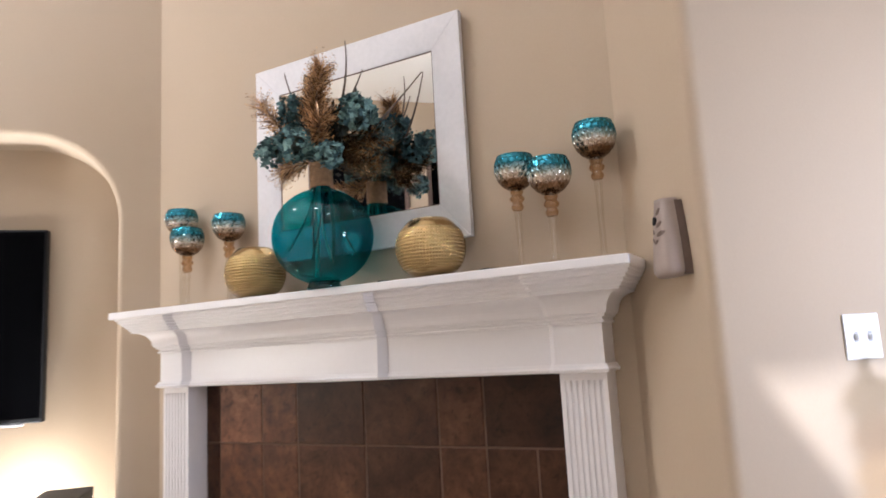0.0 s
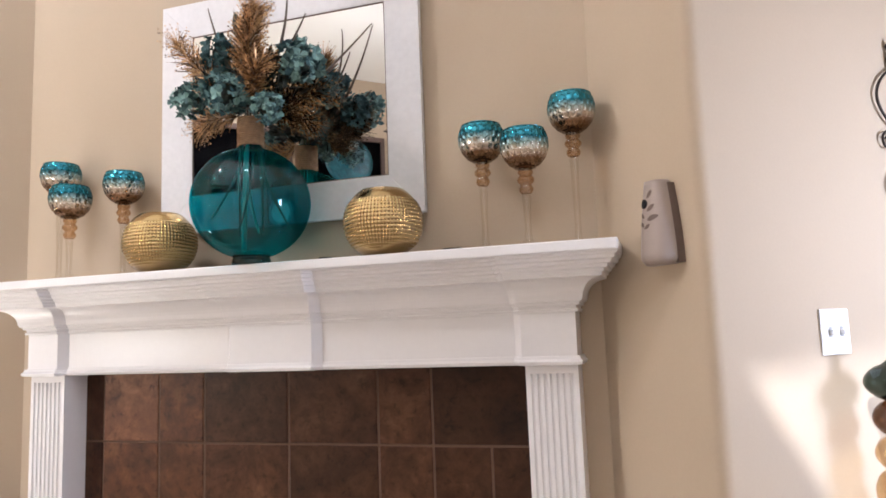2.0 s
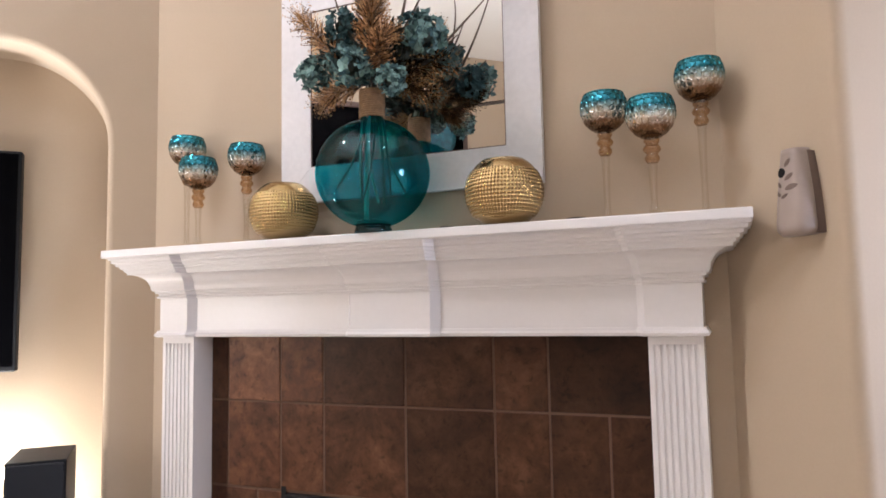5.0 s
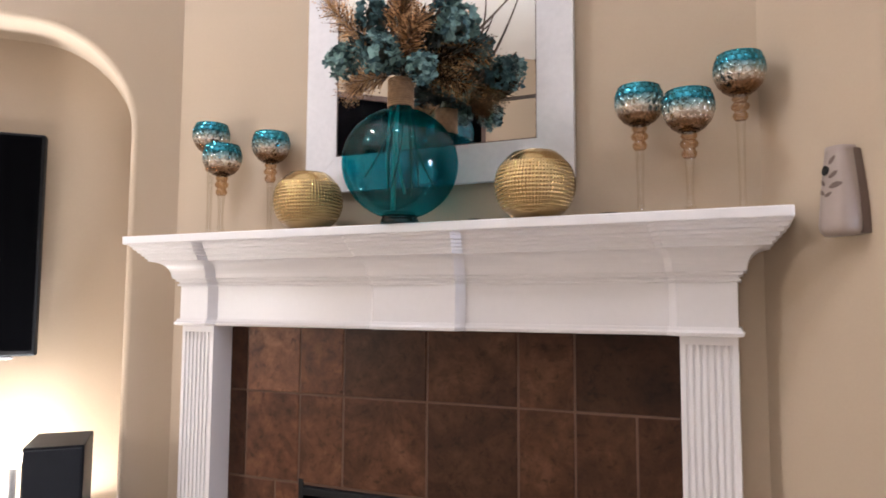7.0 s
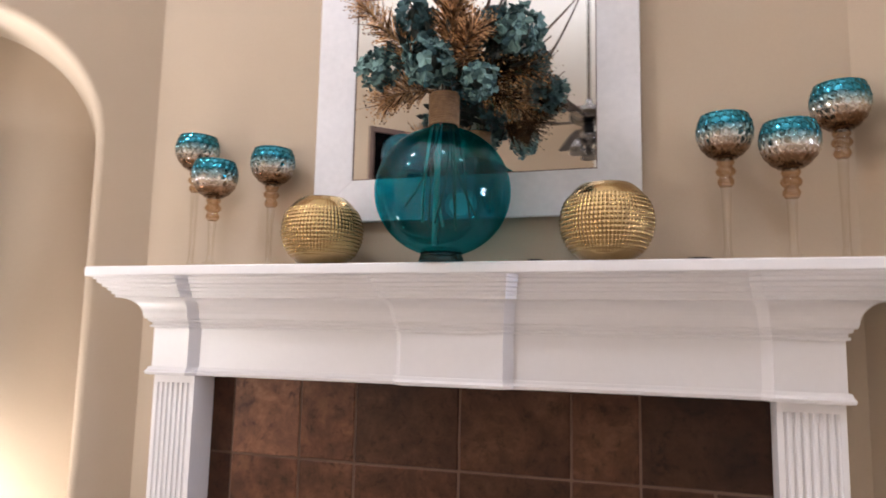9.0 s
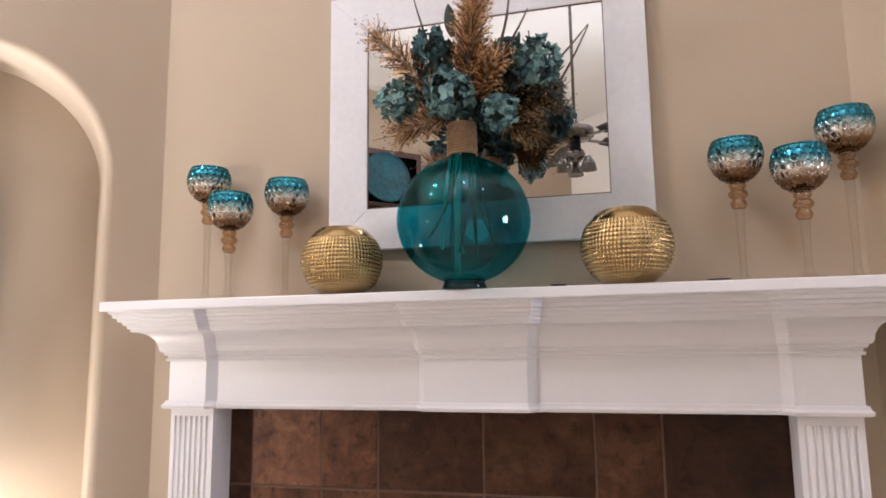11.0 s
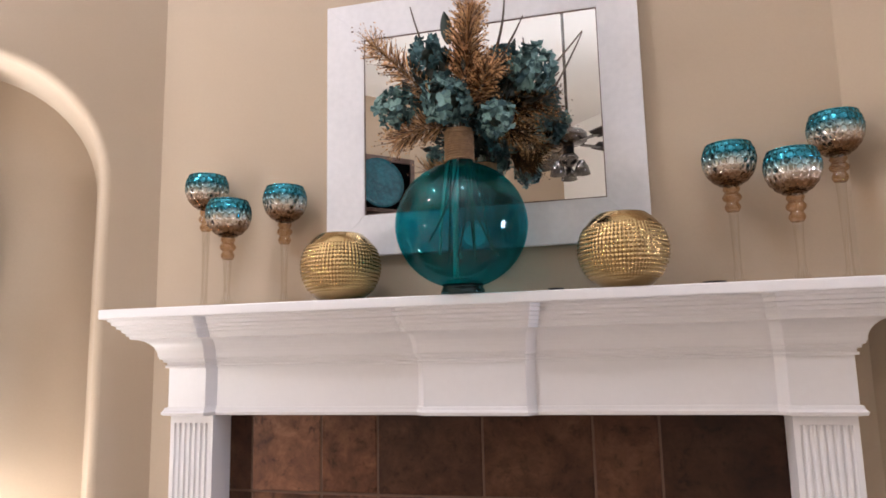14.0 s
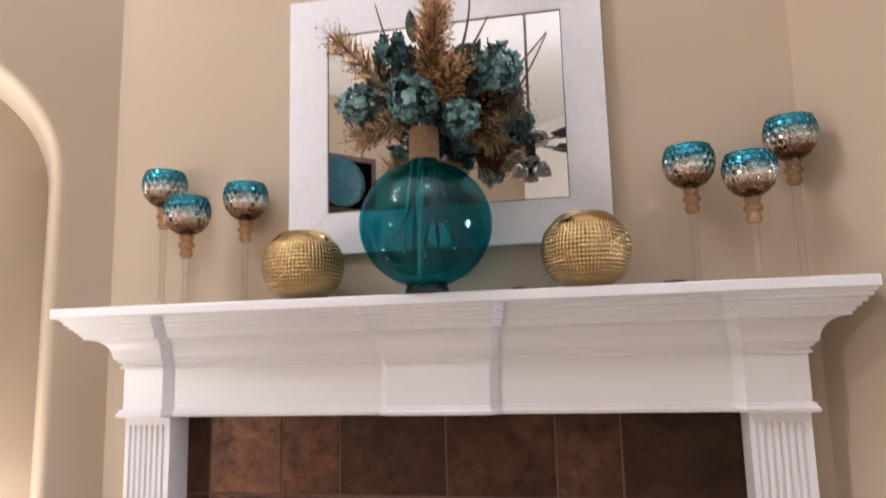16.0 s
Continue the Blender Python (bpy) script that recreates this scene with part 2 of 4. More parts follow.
M_CAN = glowing("lit_can_lens", (1.0, 0.88, 0.72), 12)

mir = bpy.data.materials.new("mirror_silver")
mir.use_nodes = True
b = mir.node_tree.nodes["Principled BSDF"]
b.inputs["Base Color"].default_value, b.inputs["Metallic"].default_value, b.inputs["Roughness"].default_value = (0.88, 0.89, 0.89, 1), 1.0, 0.0
M_MIRROR = mir


# ---- mesh helpers ----
def finish(bm, name, mat, smooth=False):
    bmesh.ops.recalc_face_normals(bm, faces=bm.faces)
    me = bpy.data.meshes.new(name)
    bm.to_mesh(me)
    bm.free()
    me.materials.append(mat)
    if smooth:
        me.polygons.foreach_set("use_smooth", [True] * len(me.polygons))
    return me


def part(name, bm, mat, parent=None, label="", smooth=False, at=None):
    ob = new(name, finish(bm, name, mat, smooth))
    if parent:
        ob.parent = parent
    if at is not None:
        ob.matrix_basis = at
    if label:
        tagged(ob, label)
    return ob


def thing(name, label, category, at=None, group="", kind=""):
    ob = new(name)
    ob.empty_display_size = 0.05
    if at is not None:
        ob.matrix_basis = at
    return tagged(ob, label, category, group, kind)


def box(x0, x1, y0, y1, z0, z1, bevel=0.0, seg=2, bm=None):
    own = bm is None
    bm = bm or bmesh.new()
    r = bmesh.ops.create_cube(bm, size=1.0, matrix=Matrix.LocRotScale(((x0 + x1) / 2, (y0 + y1) / 2, (z0 + z1) / 2), None, (x1 - x0, y1 - y0, z1 - z0)))
    if bevel:
        es = list({e for v in r["verts"] for e in v.link_edges})
        bmesh.ops.bevel(bm, geom=es, offset=bevel, segments=seg, affect="EDGES", profile=0.5)
    return bm


def prism(poly, z0, z1, bm=None):
    """A solid from a plan outline and two heights."""
    bm = bm or bmesh.new()
    lo, hi = [bm.verts.new((x, y, z0)) for x, y in poly], [bm.verts.new((x, y, z1)) for x, y in poly]
    bm.faces.new(lo[::-1]), bm.faces.new(hi)
    for i in range(len(poly)):
        j = (i + 1) % len(poly)
        bm.faces.new((lo[i], lo[j], hi[j], hi[i]))
    return bm


def lathe(profile, seg=48, bm=None, centre=(0, 0), shape=None, close=False):
    """Turn (radius, z) pairs round the z axis; shape(a, i, r, z) may change a radius."""
    bm = bm or bmesh.new()
    rings = []
    for i, (r, z) in enumerate(profile):
        if r < 1e-5:
            rings.append([bm.verts.new((centre[0], centre[1], z))])
        else:
            ring = []
            for k in range(seg):
                a = 2 * math.pi * k / seg
                q = shape(a, i, r, z) if shape else r
                ring.append(bm.verts.new((centre[0] + q * math.cos(a), centre[1] + q * math.sin(a), z)))
            rings.append(ring)
    if close:
        rings.append(rings[0])
    for a, c in zip(rings, rings[1:]):
        for k in range(seg):
            j = (k + 1) % seg
            if len(a) == 1 and len(c) == 1:
                break
            if len(a) == 1:
                bm.faces.new((a[0], c[k], c[j]))
            elif len(c) == 1:
                bm.faces.new((a[k], c[0], a[j]))
            else:
                bm.faces.new((a[k], a[j], c[j], c[k]))
    return bm


def tube(points, radius, seg=6, bm=None, taper=1.0):
    """A round rod along a line of points."""
    bm = bm or bmesh.new()
    pts = [Vector(p) for p in points]
    rings = []
    for i, p in enumerate(pts):
        d = (pts[min(i + 1, len(pts) - 1)] - pts[max(i - 1, 0)]).normalized()
        u = d.orthogonal().normalized()
        v = d.cross(u)
        f = i / (len(pts) - 1)
        r = radius * (1 - f + f * taper)
        rings.append([bm.verts.new(p + (u * math.cos(2 * math.pi * k / seg) + v * math.sin(2 * math.pi * k / seg)) * r) for k in range(seg)])
    for a, c in zip(rings, rings[1:]):
        near = min(range(seg), key=lambda o: sum((a[k].co - c[(k + o) % seg].co).length for k in range(seg)))
        for k in range(seg):
            bm.faces.new((a[k], a[(k + 1) % seg], c[(k + 1 + near) % seg], c[(k + near) % seg]))
    bm.faces.new(rings[0][::-1]), bm.faces.new(rings[-1])
    return bm


def bend(p0, p1, p2, n=10):
    p0, p1, p2 = Vector(p0), Vector(p1), Vector(p2)
    return [p0 * (1 - t) ** 2 + p1 * 2 * t * (1 - t) + p2 * t * t for t in (i / n for i in range(n + 1))]


# ---- the room ----
YW = -0.006                     # face of the chimney breast
LC, RC = (-1.04, YW), (0.998, YW)
RK = (1.258, -0.266)            # outer corner beside the breast
RE = (RK[0] + 1.0, RK[1] + 1.0)
A, B = (-4.27, -3.236), (-0.27, -7.236)
XC = (RE[0] + RE[1] - (B[0] + B[1])) / 2
C = (B[0] + XC, B[1] + XC)
T = 0.14


def wall(name, p, q, z0=0.0, z1=CEIL, label="tan painted plaster wall"):
    """A wall whose room face runs from p to q with the room on its right-hand side."""
    d = Vector((q[0] - p[0], q[1] - p[1])).normalized()
    n = Vector((-d.y, d.x))
    p2, q2 = (p[0] + n.x * T, p[1] + n.y * T), (q[0] + n.x * T, q[1] + n.y * T)
    ob = part(name, prism([p, q, q2, p2], z0, z1), M_WALL)
    return tagged(ob, label, "wall", kind="structure")


wall("wall_breast_upper", LC, RC, 1.22, CEIL)
# the breast beside the tiled surround
wall("wall_breast_west", LC, (-0.80, YW), 0, 1.22)
wall("wall_breast_east", (0.86, YW), RC, 0, 1.22)


def rounded_wall(name, pts, r, label):
    """A return with a bullnose corner: pts are three plan points, the middle one is rounded."""
    p, c, q = (Vector(v) for v in pts)
    d1, d2 = (p - c).normalized(), (q - c).normalized()
    line = [p]
    centre = c + (d1 + d2) * r
    for i in range(9):
        a = i / 8 * math.pi / 2
        line.append(centre - d2 * r * math.cos(a) - d1 * r * math.sin(a))
    line.append(q)
    bm = bmesh.new()
    lo, hi = [bm.verts.new((v.x, v.y, 0)) for v in line], [bm.verts.new((v.x, v.y, CEIL)) for v in line]
    for i in range(len(line) - 1):
        f = bm.faces.new((lo[i], lo[i + 1], hi[i + 1], hi[i]))
    inner = c + (d1 + d2) * T
    bl, bh = [], []
    for v in (p + d2 * T, inner, q + d1 * T):
        bl.append(bm.verts.new((v.x, v.y, 0)))
        bh.append(bm.verts.new((v.x, v.y, CEIL)))
    for i in range(2):
        bm.faces.new((bl[i], bl[i + 1], bh[i + 1], bh[i]))
    bm.faces.new((lo[0], bl[0], bh[0], hi[0]))
    bm.faces.new((lo[-1], bl[2], bh[2], hi[-1]))
    ob = part(name, bm, M_WALL, smooth=False)
    for f in ob.data.polygons:
        f.use_smooth = len(f.vertices) == 4 and f.area < r * CEIL * 0.3
    return tagged(ob, label, "wall", kind="structure")


rounded_wall("wall_east_return", (RC, RK, RE), 0.03, "tan painted return wall with a rounded corner")
wall("wall_north_east", RE, C)
pale = wall("wall_south_east", C, B, label="pale plaster wall")
# this wall takes the ceiling's white instead of the tan
pale.data.materials[0] = M_CEIL
wall("wall_south_west", B, A)

# left wall with the niche for the television; u runs along the wall, v out of it
WL = math.hypot(A[0] - LC[0], A[1] - LC[1])
LEFT = Matrix(((-R2, R2, 0, LC[0]), (-R2, -R2, 0, LC[1]), (0, 0, 1, 0), (0, 0, 0, 1)))
NU0, NU1, NTOP, NR, ND, BN = 0.174, 2.25, 2.268, 0.375, 0.24, 0.025


def arch_line(grow=0.0):
    """The niche's outline from the floor up, over and down, made larger by grow."""
    a, c, top, r = NU0 - grow, NU1 + grow, NTOP + grow, NR + grow
    pts = [(a, 0.0), (a, 1.0)]
    pts += [(a + r - r * math.cos(t), top - r + r * math.sin(t)) for t in (i / 14 * math.pi / 2 for i in range(15))]
    pts += [(c - r + r * math.sin(t), top - r + r * math.cos(t)) for t in (i / 14 * math.pi / 2 for i in range(15))]
    return pts + [(c, 1.0), (c, 0.0)]


def niche_wall():
    bm = bmesh.new()
    outer = arch_line(BN)
    rows = []
    for i in range(7):
        t = i / 6 * math.pi / 2
        rows.append([(u, z, -BN + BN * math.cos(t)) for u, z in arch_line(BN * (1 - math.sin(t)))])
    rows.append([(u, z, -ND) for u, z in arch_line(0)])
    vs = [[bm.verts.new((u, v, z)) for u, z, v in row] for row in rows]
    for a, c in zip(vs, vs[1:]):
        for k in range(len(a) - 1):
            bm.faces.new((a[k], a[k + 1], c[k + 1], c[k])).smooth = True
    # flat face of the wall round the opening, in strips to the wall's outline
    first = vs[0]
    n = len(first)
    rim = []
    for k, v in enumerate(first):
        if k < 2:
            rim.append(bm.verts.new((0, 0, v.co.z)))
        elif k >= n - 2:
            rim.append(bm.verts.new((WL, 0, v.co.z)))
        else:
            f = (v.co.x - first[2].co.x) / (first[n - 3].co.x - first[2].co.x)
            rim.append(bm.verts.new((WL * f, 0, CEIL)))
    for k in range(n - 1):
        bm.faces.new((first[k], rim[k], rim[k + 1], first[k + 1]))
    # back of the niche
    last = vs[-1]
    bm.faces.new(last)
    # rear face
    q = [bm.verts.new(p) for p in ((0, -ND - 0.1, 0), (WL, -ND - 0.1, 0), (WL, -ND - 0.1, CEIL), (0, -ND - 0.1, CEIL))]
    bm.faces.new(q)
    me = bpy.data.meshes.new("wall_north_west")
    bm.to_mesh(me)
    bm.free()
    me.materials.append(M_WALL)
    ob = new("wall_north_west", me)
    ob.matrix_basis = LEFT
    return tagged(ob, "tan wall with a tall round-cornered television niche", "wall", kind="structure")


niche_wall()
outline = [LC, RC, RK, RE, C, B, A]
grown = [(-1.5, 1.2), (2.6, 1.2), (6.4, -2.2), (-0.3, -8.0), (-5.3, -3.2)]
tagged(part("floor", prism(grown, -0.1, 0.0), M_FLOOR), "unseen floor in light beige that bounces light up", "floor", kind="structure")
tagged(part("ceiling", prism(grown, CEIL, CEIL + 0.1), M_CEIL), "white painted flat ceiling", "ceiling", kind="structure")

# ---- fireplace ----
XM = 0.016
surround = thing("fireplace_surround", "brown slate tile fireplace surround set under a white mantel", "fireplace")
FB0, FB1, FBZ = -0.440, 0.475, 0.630
part("mortar_bed", box(-0.80, FB0, 0.0025, 0.06, 0, 1.22), M_GROUT, surround)
part("mortar_bed", box(FB1, 0.86, 0.0025, 0.06, 0, 1.22), M_GROUT, surround)
part("mortar_bed", box(FB0, FB1, 0.0025, 0.06, FBZ, 1.22), M_GROUT, surround)
fb = bmesh.new()
box(FB0 - 0.02, FB0, 0.0, 0.45, 0, FBZ + 0.02, bm=fb)
box(FB1, FB1 + 0.02, 0.0, 0.45, 0, FBZ + 0.02, bm=fb)
box(FB0, FB1, 0.43, 0.45, 0, FBZ + 0.02, bm=fb)
box(FB0, FB1, 0.061, 0.43, FBZ, FBZ + 0.02, bm=fb)
part("firebox", fb, M_BLACK, surround, "black metal firebox")
part("firebox_trim", box(FB0, FB1, -0.012, 0.02, FBZ - 0.03, FBZ - 0.004, 0.003), M_BLACK, surround)


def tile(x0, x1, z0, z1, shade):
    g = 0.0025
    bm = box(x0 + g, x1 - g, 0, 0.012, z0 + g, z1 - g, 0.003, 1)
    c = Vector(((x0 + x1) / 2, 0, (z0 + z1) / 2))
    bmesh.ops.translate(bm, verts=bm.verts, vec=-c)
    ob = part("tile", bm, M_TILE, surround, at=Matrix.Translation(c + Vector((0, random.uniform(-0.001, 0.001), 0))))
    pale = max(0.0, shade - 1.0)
    ob.color = (shade * 0.97, shade * (0.98 + 0.14 * pale), shade * (0.97 + 0.30 * pale), 1)       # the tile's own tone, with glare on the left tiles mixed in


# tones vary by tile and also paint in the glare on the left
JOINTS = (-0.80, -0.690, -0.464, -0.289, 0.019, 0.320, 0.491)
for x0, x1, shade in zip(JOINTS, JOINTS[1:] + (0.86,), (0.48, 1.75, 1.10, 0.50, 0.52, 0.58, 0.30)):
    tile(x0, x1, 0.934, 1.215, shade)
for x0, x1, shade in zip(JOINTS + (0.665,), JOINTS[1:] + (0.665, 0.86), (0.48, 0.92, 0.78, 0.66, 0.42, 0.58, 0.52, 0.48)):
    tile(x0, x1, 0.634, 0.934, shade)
for z0, z1 in ((0.334, 0.634), (0.034, 0.334), (0.0, 0.034)):
    for x0, x1 in ((-0.80, -0.56), (-0.56, FB0), (FB1, 0.62), (0.62, 0.86)):
        tile(x0, x1, z0, z1, random.uniform(0.6, 1.1))

mantel = thing("fireplace_mantel", "white painted wood mantel with crown moulding and fluted columns", "mantel")
E0, E1 = -0.905, 0.934   # outer faces of the frieze
J0, J1, K0, K1 = -0.770, -0.126, 0.174, 0.776
YE, YR = -0.112, -0.084


def plan(d, inner):
    """The front line at an offset d; the sides of the projecting blocks are splayed."""
    i, w = d * inner, 0.011
    return [(E0 - d, YW), (E0 - d, YE - d), (J0 + i - w, YE - d), (J0 + i + w, YR - d), (J1 - i - w, YR - d), (J1 - i + w, YE - d),
            (K0 + i - w, YE - d), (K0 + i + w, YR - d), (K1 - i - w, YR - d), (K1 - i + w, YE - d), (E1 + d, YE - d), (E1 + d, YW)]


def moulding(profile, inner=0.28):
    bm = bmesh.new()
    rows = [[bm.verts.new((x, y, z)) for x, y in plan(d, inner)] for d, z in profile]
    for a, c in zip(rows, rows[1:]):
        for k in range(len(a) - 1):
            bm.faces.new((a[k], a[k + 1], c[k + 1], c[k]))
    for row in (rows[0], rows[-1]):
        bm.faces.new(row)
    for k in range(len(rows) - 1):
        bm.faces.new((rows[k][0], rows[k + 1][0], rows[k + 1][-1], rows[k][-1]))
    return bm


part("frieze", moulding([(0, 1.187), (0, 1.302)]), M_WHITE, mantel)
part("lower_moulding", moulding([(0.0, 1.163), (0.012, 1.165), (0.015, 1.173), (0.009, 1.179), (0.007, 1.187)]), M_WHITE, mantel)
crown = [(0.0, 1.302), (0.008, 1.303), (0.009, 1.309), (0.004, 1.311), (0.005, 1.318), (0.013, 1.320), (0.014, 1.327), (0.021, 1.329), (0.022, 1.335)]
crown += [(0.024 + 0.050 * (1 - math.cos(t)), 1.335 + 0.052 * math.sin(t)) for t in (i / 8 * math.pi / 2 for i in range(9))]
crown += [(0.080, 1.388), (0.081, 1.396), (0.087, 1.397), (0.088, 1.405), (0.096, 1.407), (0.097, 1.415), (0.106, 1.417), (0.107, 1.425), (0.116, 1.428), (0.117, 1.437), (0.124, 1.439), (0.124, 1.446)]
part("crown_moulding", moulding(crown), M_WHITE, mantel)
sb = box(E0 - 0.145, E1 + 0.128, -0.250, YW, 1.446, 1.474, 0.004)
part("shelf", sb, M_WHITE, mantel)


def column(x0, x1):
    bm = bmesh.new()
    pts, n, w = [(x0, 0.0), (x0, -0.097)], 7, x1 - x0
    pitch = (w - 0.02) / n
    for k in range(n):
        a = x0 + 0.01 + k * pitch
        pts += [(a + 0.003, -0.097)] + [(a + pitch / 2 - (pitch / 2 - 0.003) * math.cos(t), -0.097 + 0.006 * math.sin(t)) for t in (math.pi * i / 6 for i in range(1, 6))] + [(a + pitch - 0.003, -0.097)]
    pts += [(x1, -0.097), (x1, 0.0)]
    prism(pts, 0.30, 1.141, bm)
    box(x0, x1, -0.097, 0.0, 0.16, 0.30, bm=bm)
    box(x0, x1, -0.097, 0.0, 1.141, 1.164, bm=bm)
    box(x0 - 0.008, x1 + 0.008, -0.107, -0.002, 0, 0.16, 0.003, bm=bm)
    return bm


part("column", column(-0.905, -0.763), M_WHITE, mantel)
part("column", column(0.792, 0.932), M_WHITE, mantel)
SHELF = 1.474

# ---- mirror ----
ML, MR, MB, MT, MW = -0.430, 0.506, 0.0, 0.795, 0.118
mirror = thing("wall_mirror", "rectangular mirror in a wide whitewashed wooden frame above the mantel", "mirror", pose(0, YW - 0.012, 1.617))


def rail(pts, y0=-0.022, y1=0.0):
    bm = bmesh.new()
    f, k = [bm.verts.new((x, y0, z)) for x, z in pts], [bm.verts.new((x, y1, z)) for x, z in pts]
    bm.faces.new(f), bm.faces.new(k[::-1])
    for i in range(4):
        bm.faces.new((f[i], f[(i + 1) % 4], k[(i + 1) % 4], k[i]))
    bmesh.ops.bevel(bm, geom=list(bm.edges), offset=0.0012, segments=1, affect="EDGES")
    return bm


IL, IR, IB, IT = ML + MW + 0.004, MR - 0.112, MB + 0.121, MT - 0.122
part("frame_rail", rail([(ML, MT), (MR, MT), (IR, IT), (IL, IT)]), M_FRAME, mirror)
part("frame_rail", rail([(ML, MB), (IL, IB), (IR, IB), (MR, MB)]), M_FRAME, mirror)
part("frame_stile", rail([(ML, MB), (ML, MT), (IL, IT), (IL, IB)]), M_FRAME, mirror)
part("frame_stile", rail([(MR, MB), (IR, IB), (IR, IT), (MR, MT)]), M_FRAME, mirror)
part("glass", box(IL - 0.005, IR + 0.005, -0.0185, -0.012, IB - 0.005, IT + 0.005), M_MIRROR, mirror, "silvered mirror glass")

# dark strips stand in for the shadowed gap between glass and frame
for lx0, lx1, lz0, lz1 in ((IL - 0.002, IR + 0.002, IT - 0.003, IT + 0.002), (IL - 0.002, IL + 0.0025, IB + 0.003, IT - 0.003), (IR - 0.0025, IR + 0.002, IB + 0.003, IT - 0.003), (IL - 0.002, IR + 0.002, IB - 0.002, IB + 0.003)):
    part("gap_strip", box(lx0, lx1, -0.0205, -0.017, lz0, lz1), M_CASING, mirror, "thin dark strip for the shadowed gap round the glass")

# ---- goblets ----
def cup_mesh():
    prof = []
    n = 64
    for i in range(n + 1):
        f = i / n
        a = -1.25 + f * (1.25 + 0.60)
        prof.append((0.0665 * math.cos(a) ** 0.9 if i else 0.018, 0.133 + 0.070 * math.sin(a)))
    def dimple(a, i, r, z):
        if r < 0.03 or i > n:
            return r
        row = (z - 0.07) / 0.0162
        best = 1.0
        for rr in (math.floor(row) - 1, math.floor(row), math.floor(row) + 1, math.floor(row) + 2):
            ph = (a / (2 * math.pi) * 21 + 0.5 * (rr % 2)) % 1.0 - 0.5
            du, dv = ph * 2 * math.pi * r / 21, (row - rr) * 0.0162
            best = min(best, math.hypot(du, dv) / 0.0104)
        return r - 0.0062 * min(1.0, max(0.0, (1 - best) * 1.7)) * min(1.0, max(0.0, (0.172 - z) / 0.006))
    inner = [(r - 0.004, z) for r, z in prof[::-1][:52]]
    return lathe(prof + inner + [(0, inner[-1][1])], 208, shape=dimple)


def goblet(x, y, stem, label, spin):
    g = thing("candle_goblet", label, "candle holder", pose(x, y, SHELF + 0.001, 0, 0, spin), "goblets on the mantel")
    foot = [(0, 0), (0.042, 0), (0.044, 0.002), (0.040, 0.005), (0.02, 0.010), (0.011, 0.02), (0.0085, 0.04), (0.0090, stem * 0.5), (0.0115, stem - 0.01), (0.013, stem), (0, stem)]
    part("stem", lathe(foot, 32), M_CLEAR, g, "clear glass stem and foot", True)
    knob = [(0, 0), (0.014, 0), (0.019, 0.008), (0.019, 0.014), (0.015, 0.022), (0.014, 0.024), (0.021, 0.030), (0.0235, 0.037), (0.020, 0.044), (0.0155, 0.048), (0.019, 0.053), (0.021, 0.058), (0.018, 0.066), (0.018, 0.072), (0, 0.072)]
    part("knob", lathe(knob, 32), M_AMBER, g, "amber glass knob", True, pose(0, 0, stem))
    ob = new("cup", CUP)
    ob.parent, ob.matrix_basis = g, pose(0, 0, stem)
    tagged(ob, "dimpled mercury glass cup fading from teal to bronze")
    return g


CUP = finish(cup_mesh(), "cup", M_CUP, True)
for x, y, stem, spin, size in ((-0.812, -0.085, 0.241, 0, "tall"), (-0.682, -0.170, 0.135, 20, "short"), (-0.548, -0.080, 0.186, 70, "middle-sized"),
                               (0.700, -0.100, 0.187, 10, "middle-sized"), (0.831, -0.160, 0.142, 50, "short"), (0.953, -0.085, 0.246, 100, "tall")):
    goblet(x, y, stem, size + " clear-stemmed goblet with teal and bronze mercury glass cup", spin)

# ---- gold bowls ----
def orb_mesh():
    R, prof = 0.109, []
    n = 130
    for i in range(n + 1):
        a = -1.08 + (1.08 + 0.98) * i / n
        prof.append((R * math.cos(a), 0.0955 + R * math.sin(a)))
    def emboss(a, i, r, z):
        lat = math.asin(max(-1, min(1, (z - 0.0955) / R)))
        if lat < -0.80 or lat > 0.62 or i > n:
            return r
        u, v = a / (2 * math.pi) * 72, lat / 0.098
        h = (math.sin(u * math.pi) * math.sin(v * math.pi)) ** 2
        return r + 0.0042 * h * min(1, (0.80 + lat) / 0.15, (0.62 - lat) / 0.12)
    inner = [(r - 0.004, z) for r, z in prof[::-1]]
    return lathe([(0, prof[0][1])] + prof + inner + [(0, inner[-1][1])], 432, shape=emboss)


ORB = finish(orb_mesh(), "gold_bowl", M_GOLD, True)
for x, y, spin in ((-0.334, -0.158, 0), (0.427, -0.176, 33)):
    ob = new("gold_bowl", ORB)
    ob.matrix_basis = pose(x, y, SHELF + 0.001, 0, 0, spin)
    tagged(ob, "round gold bowl embossed with a grid of studs on the mantel", "bowl", "gold bowls")

# ---- vase ----
VX, VY, VR = 0.024, -0.206, 0.165
VZ = 1.655
vase = thing("glass_vase", "round teal glass vase with a twine-wrapped neck", "vase", pose(VX, VY, SHELF + 0.001))
cz = VZ - SHELF
prof = [(VR * 1.045 * math.cos(a), cz + VR * math.sin(a)) for a in (-1.24 + (1.24 + 1.29) * i / 60 for i in range(61))]
prof += [(0.039, cz + 0.165), (0.034, cz + 0.175), (0.034, cz + 0.255)]
inner = [(r - 0.003, z) for r, z in prof[::-1]]
part("body", lathe(prof + inner, 96, close=True), M_TEALGLASS, vase, "clear teal glass globe", True)
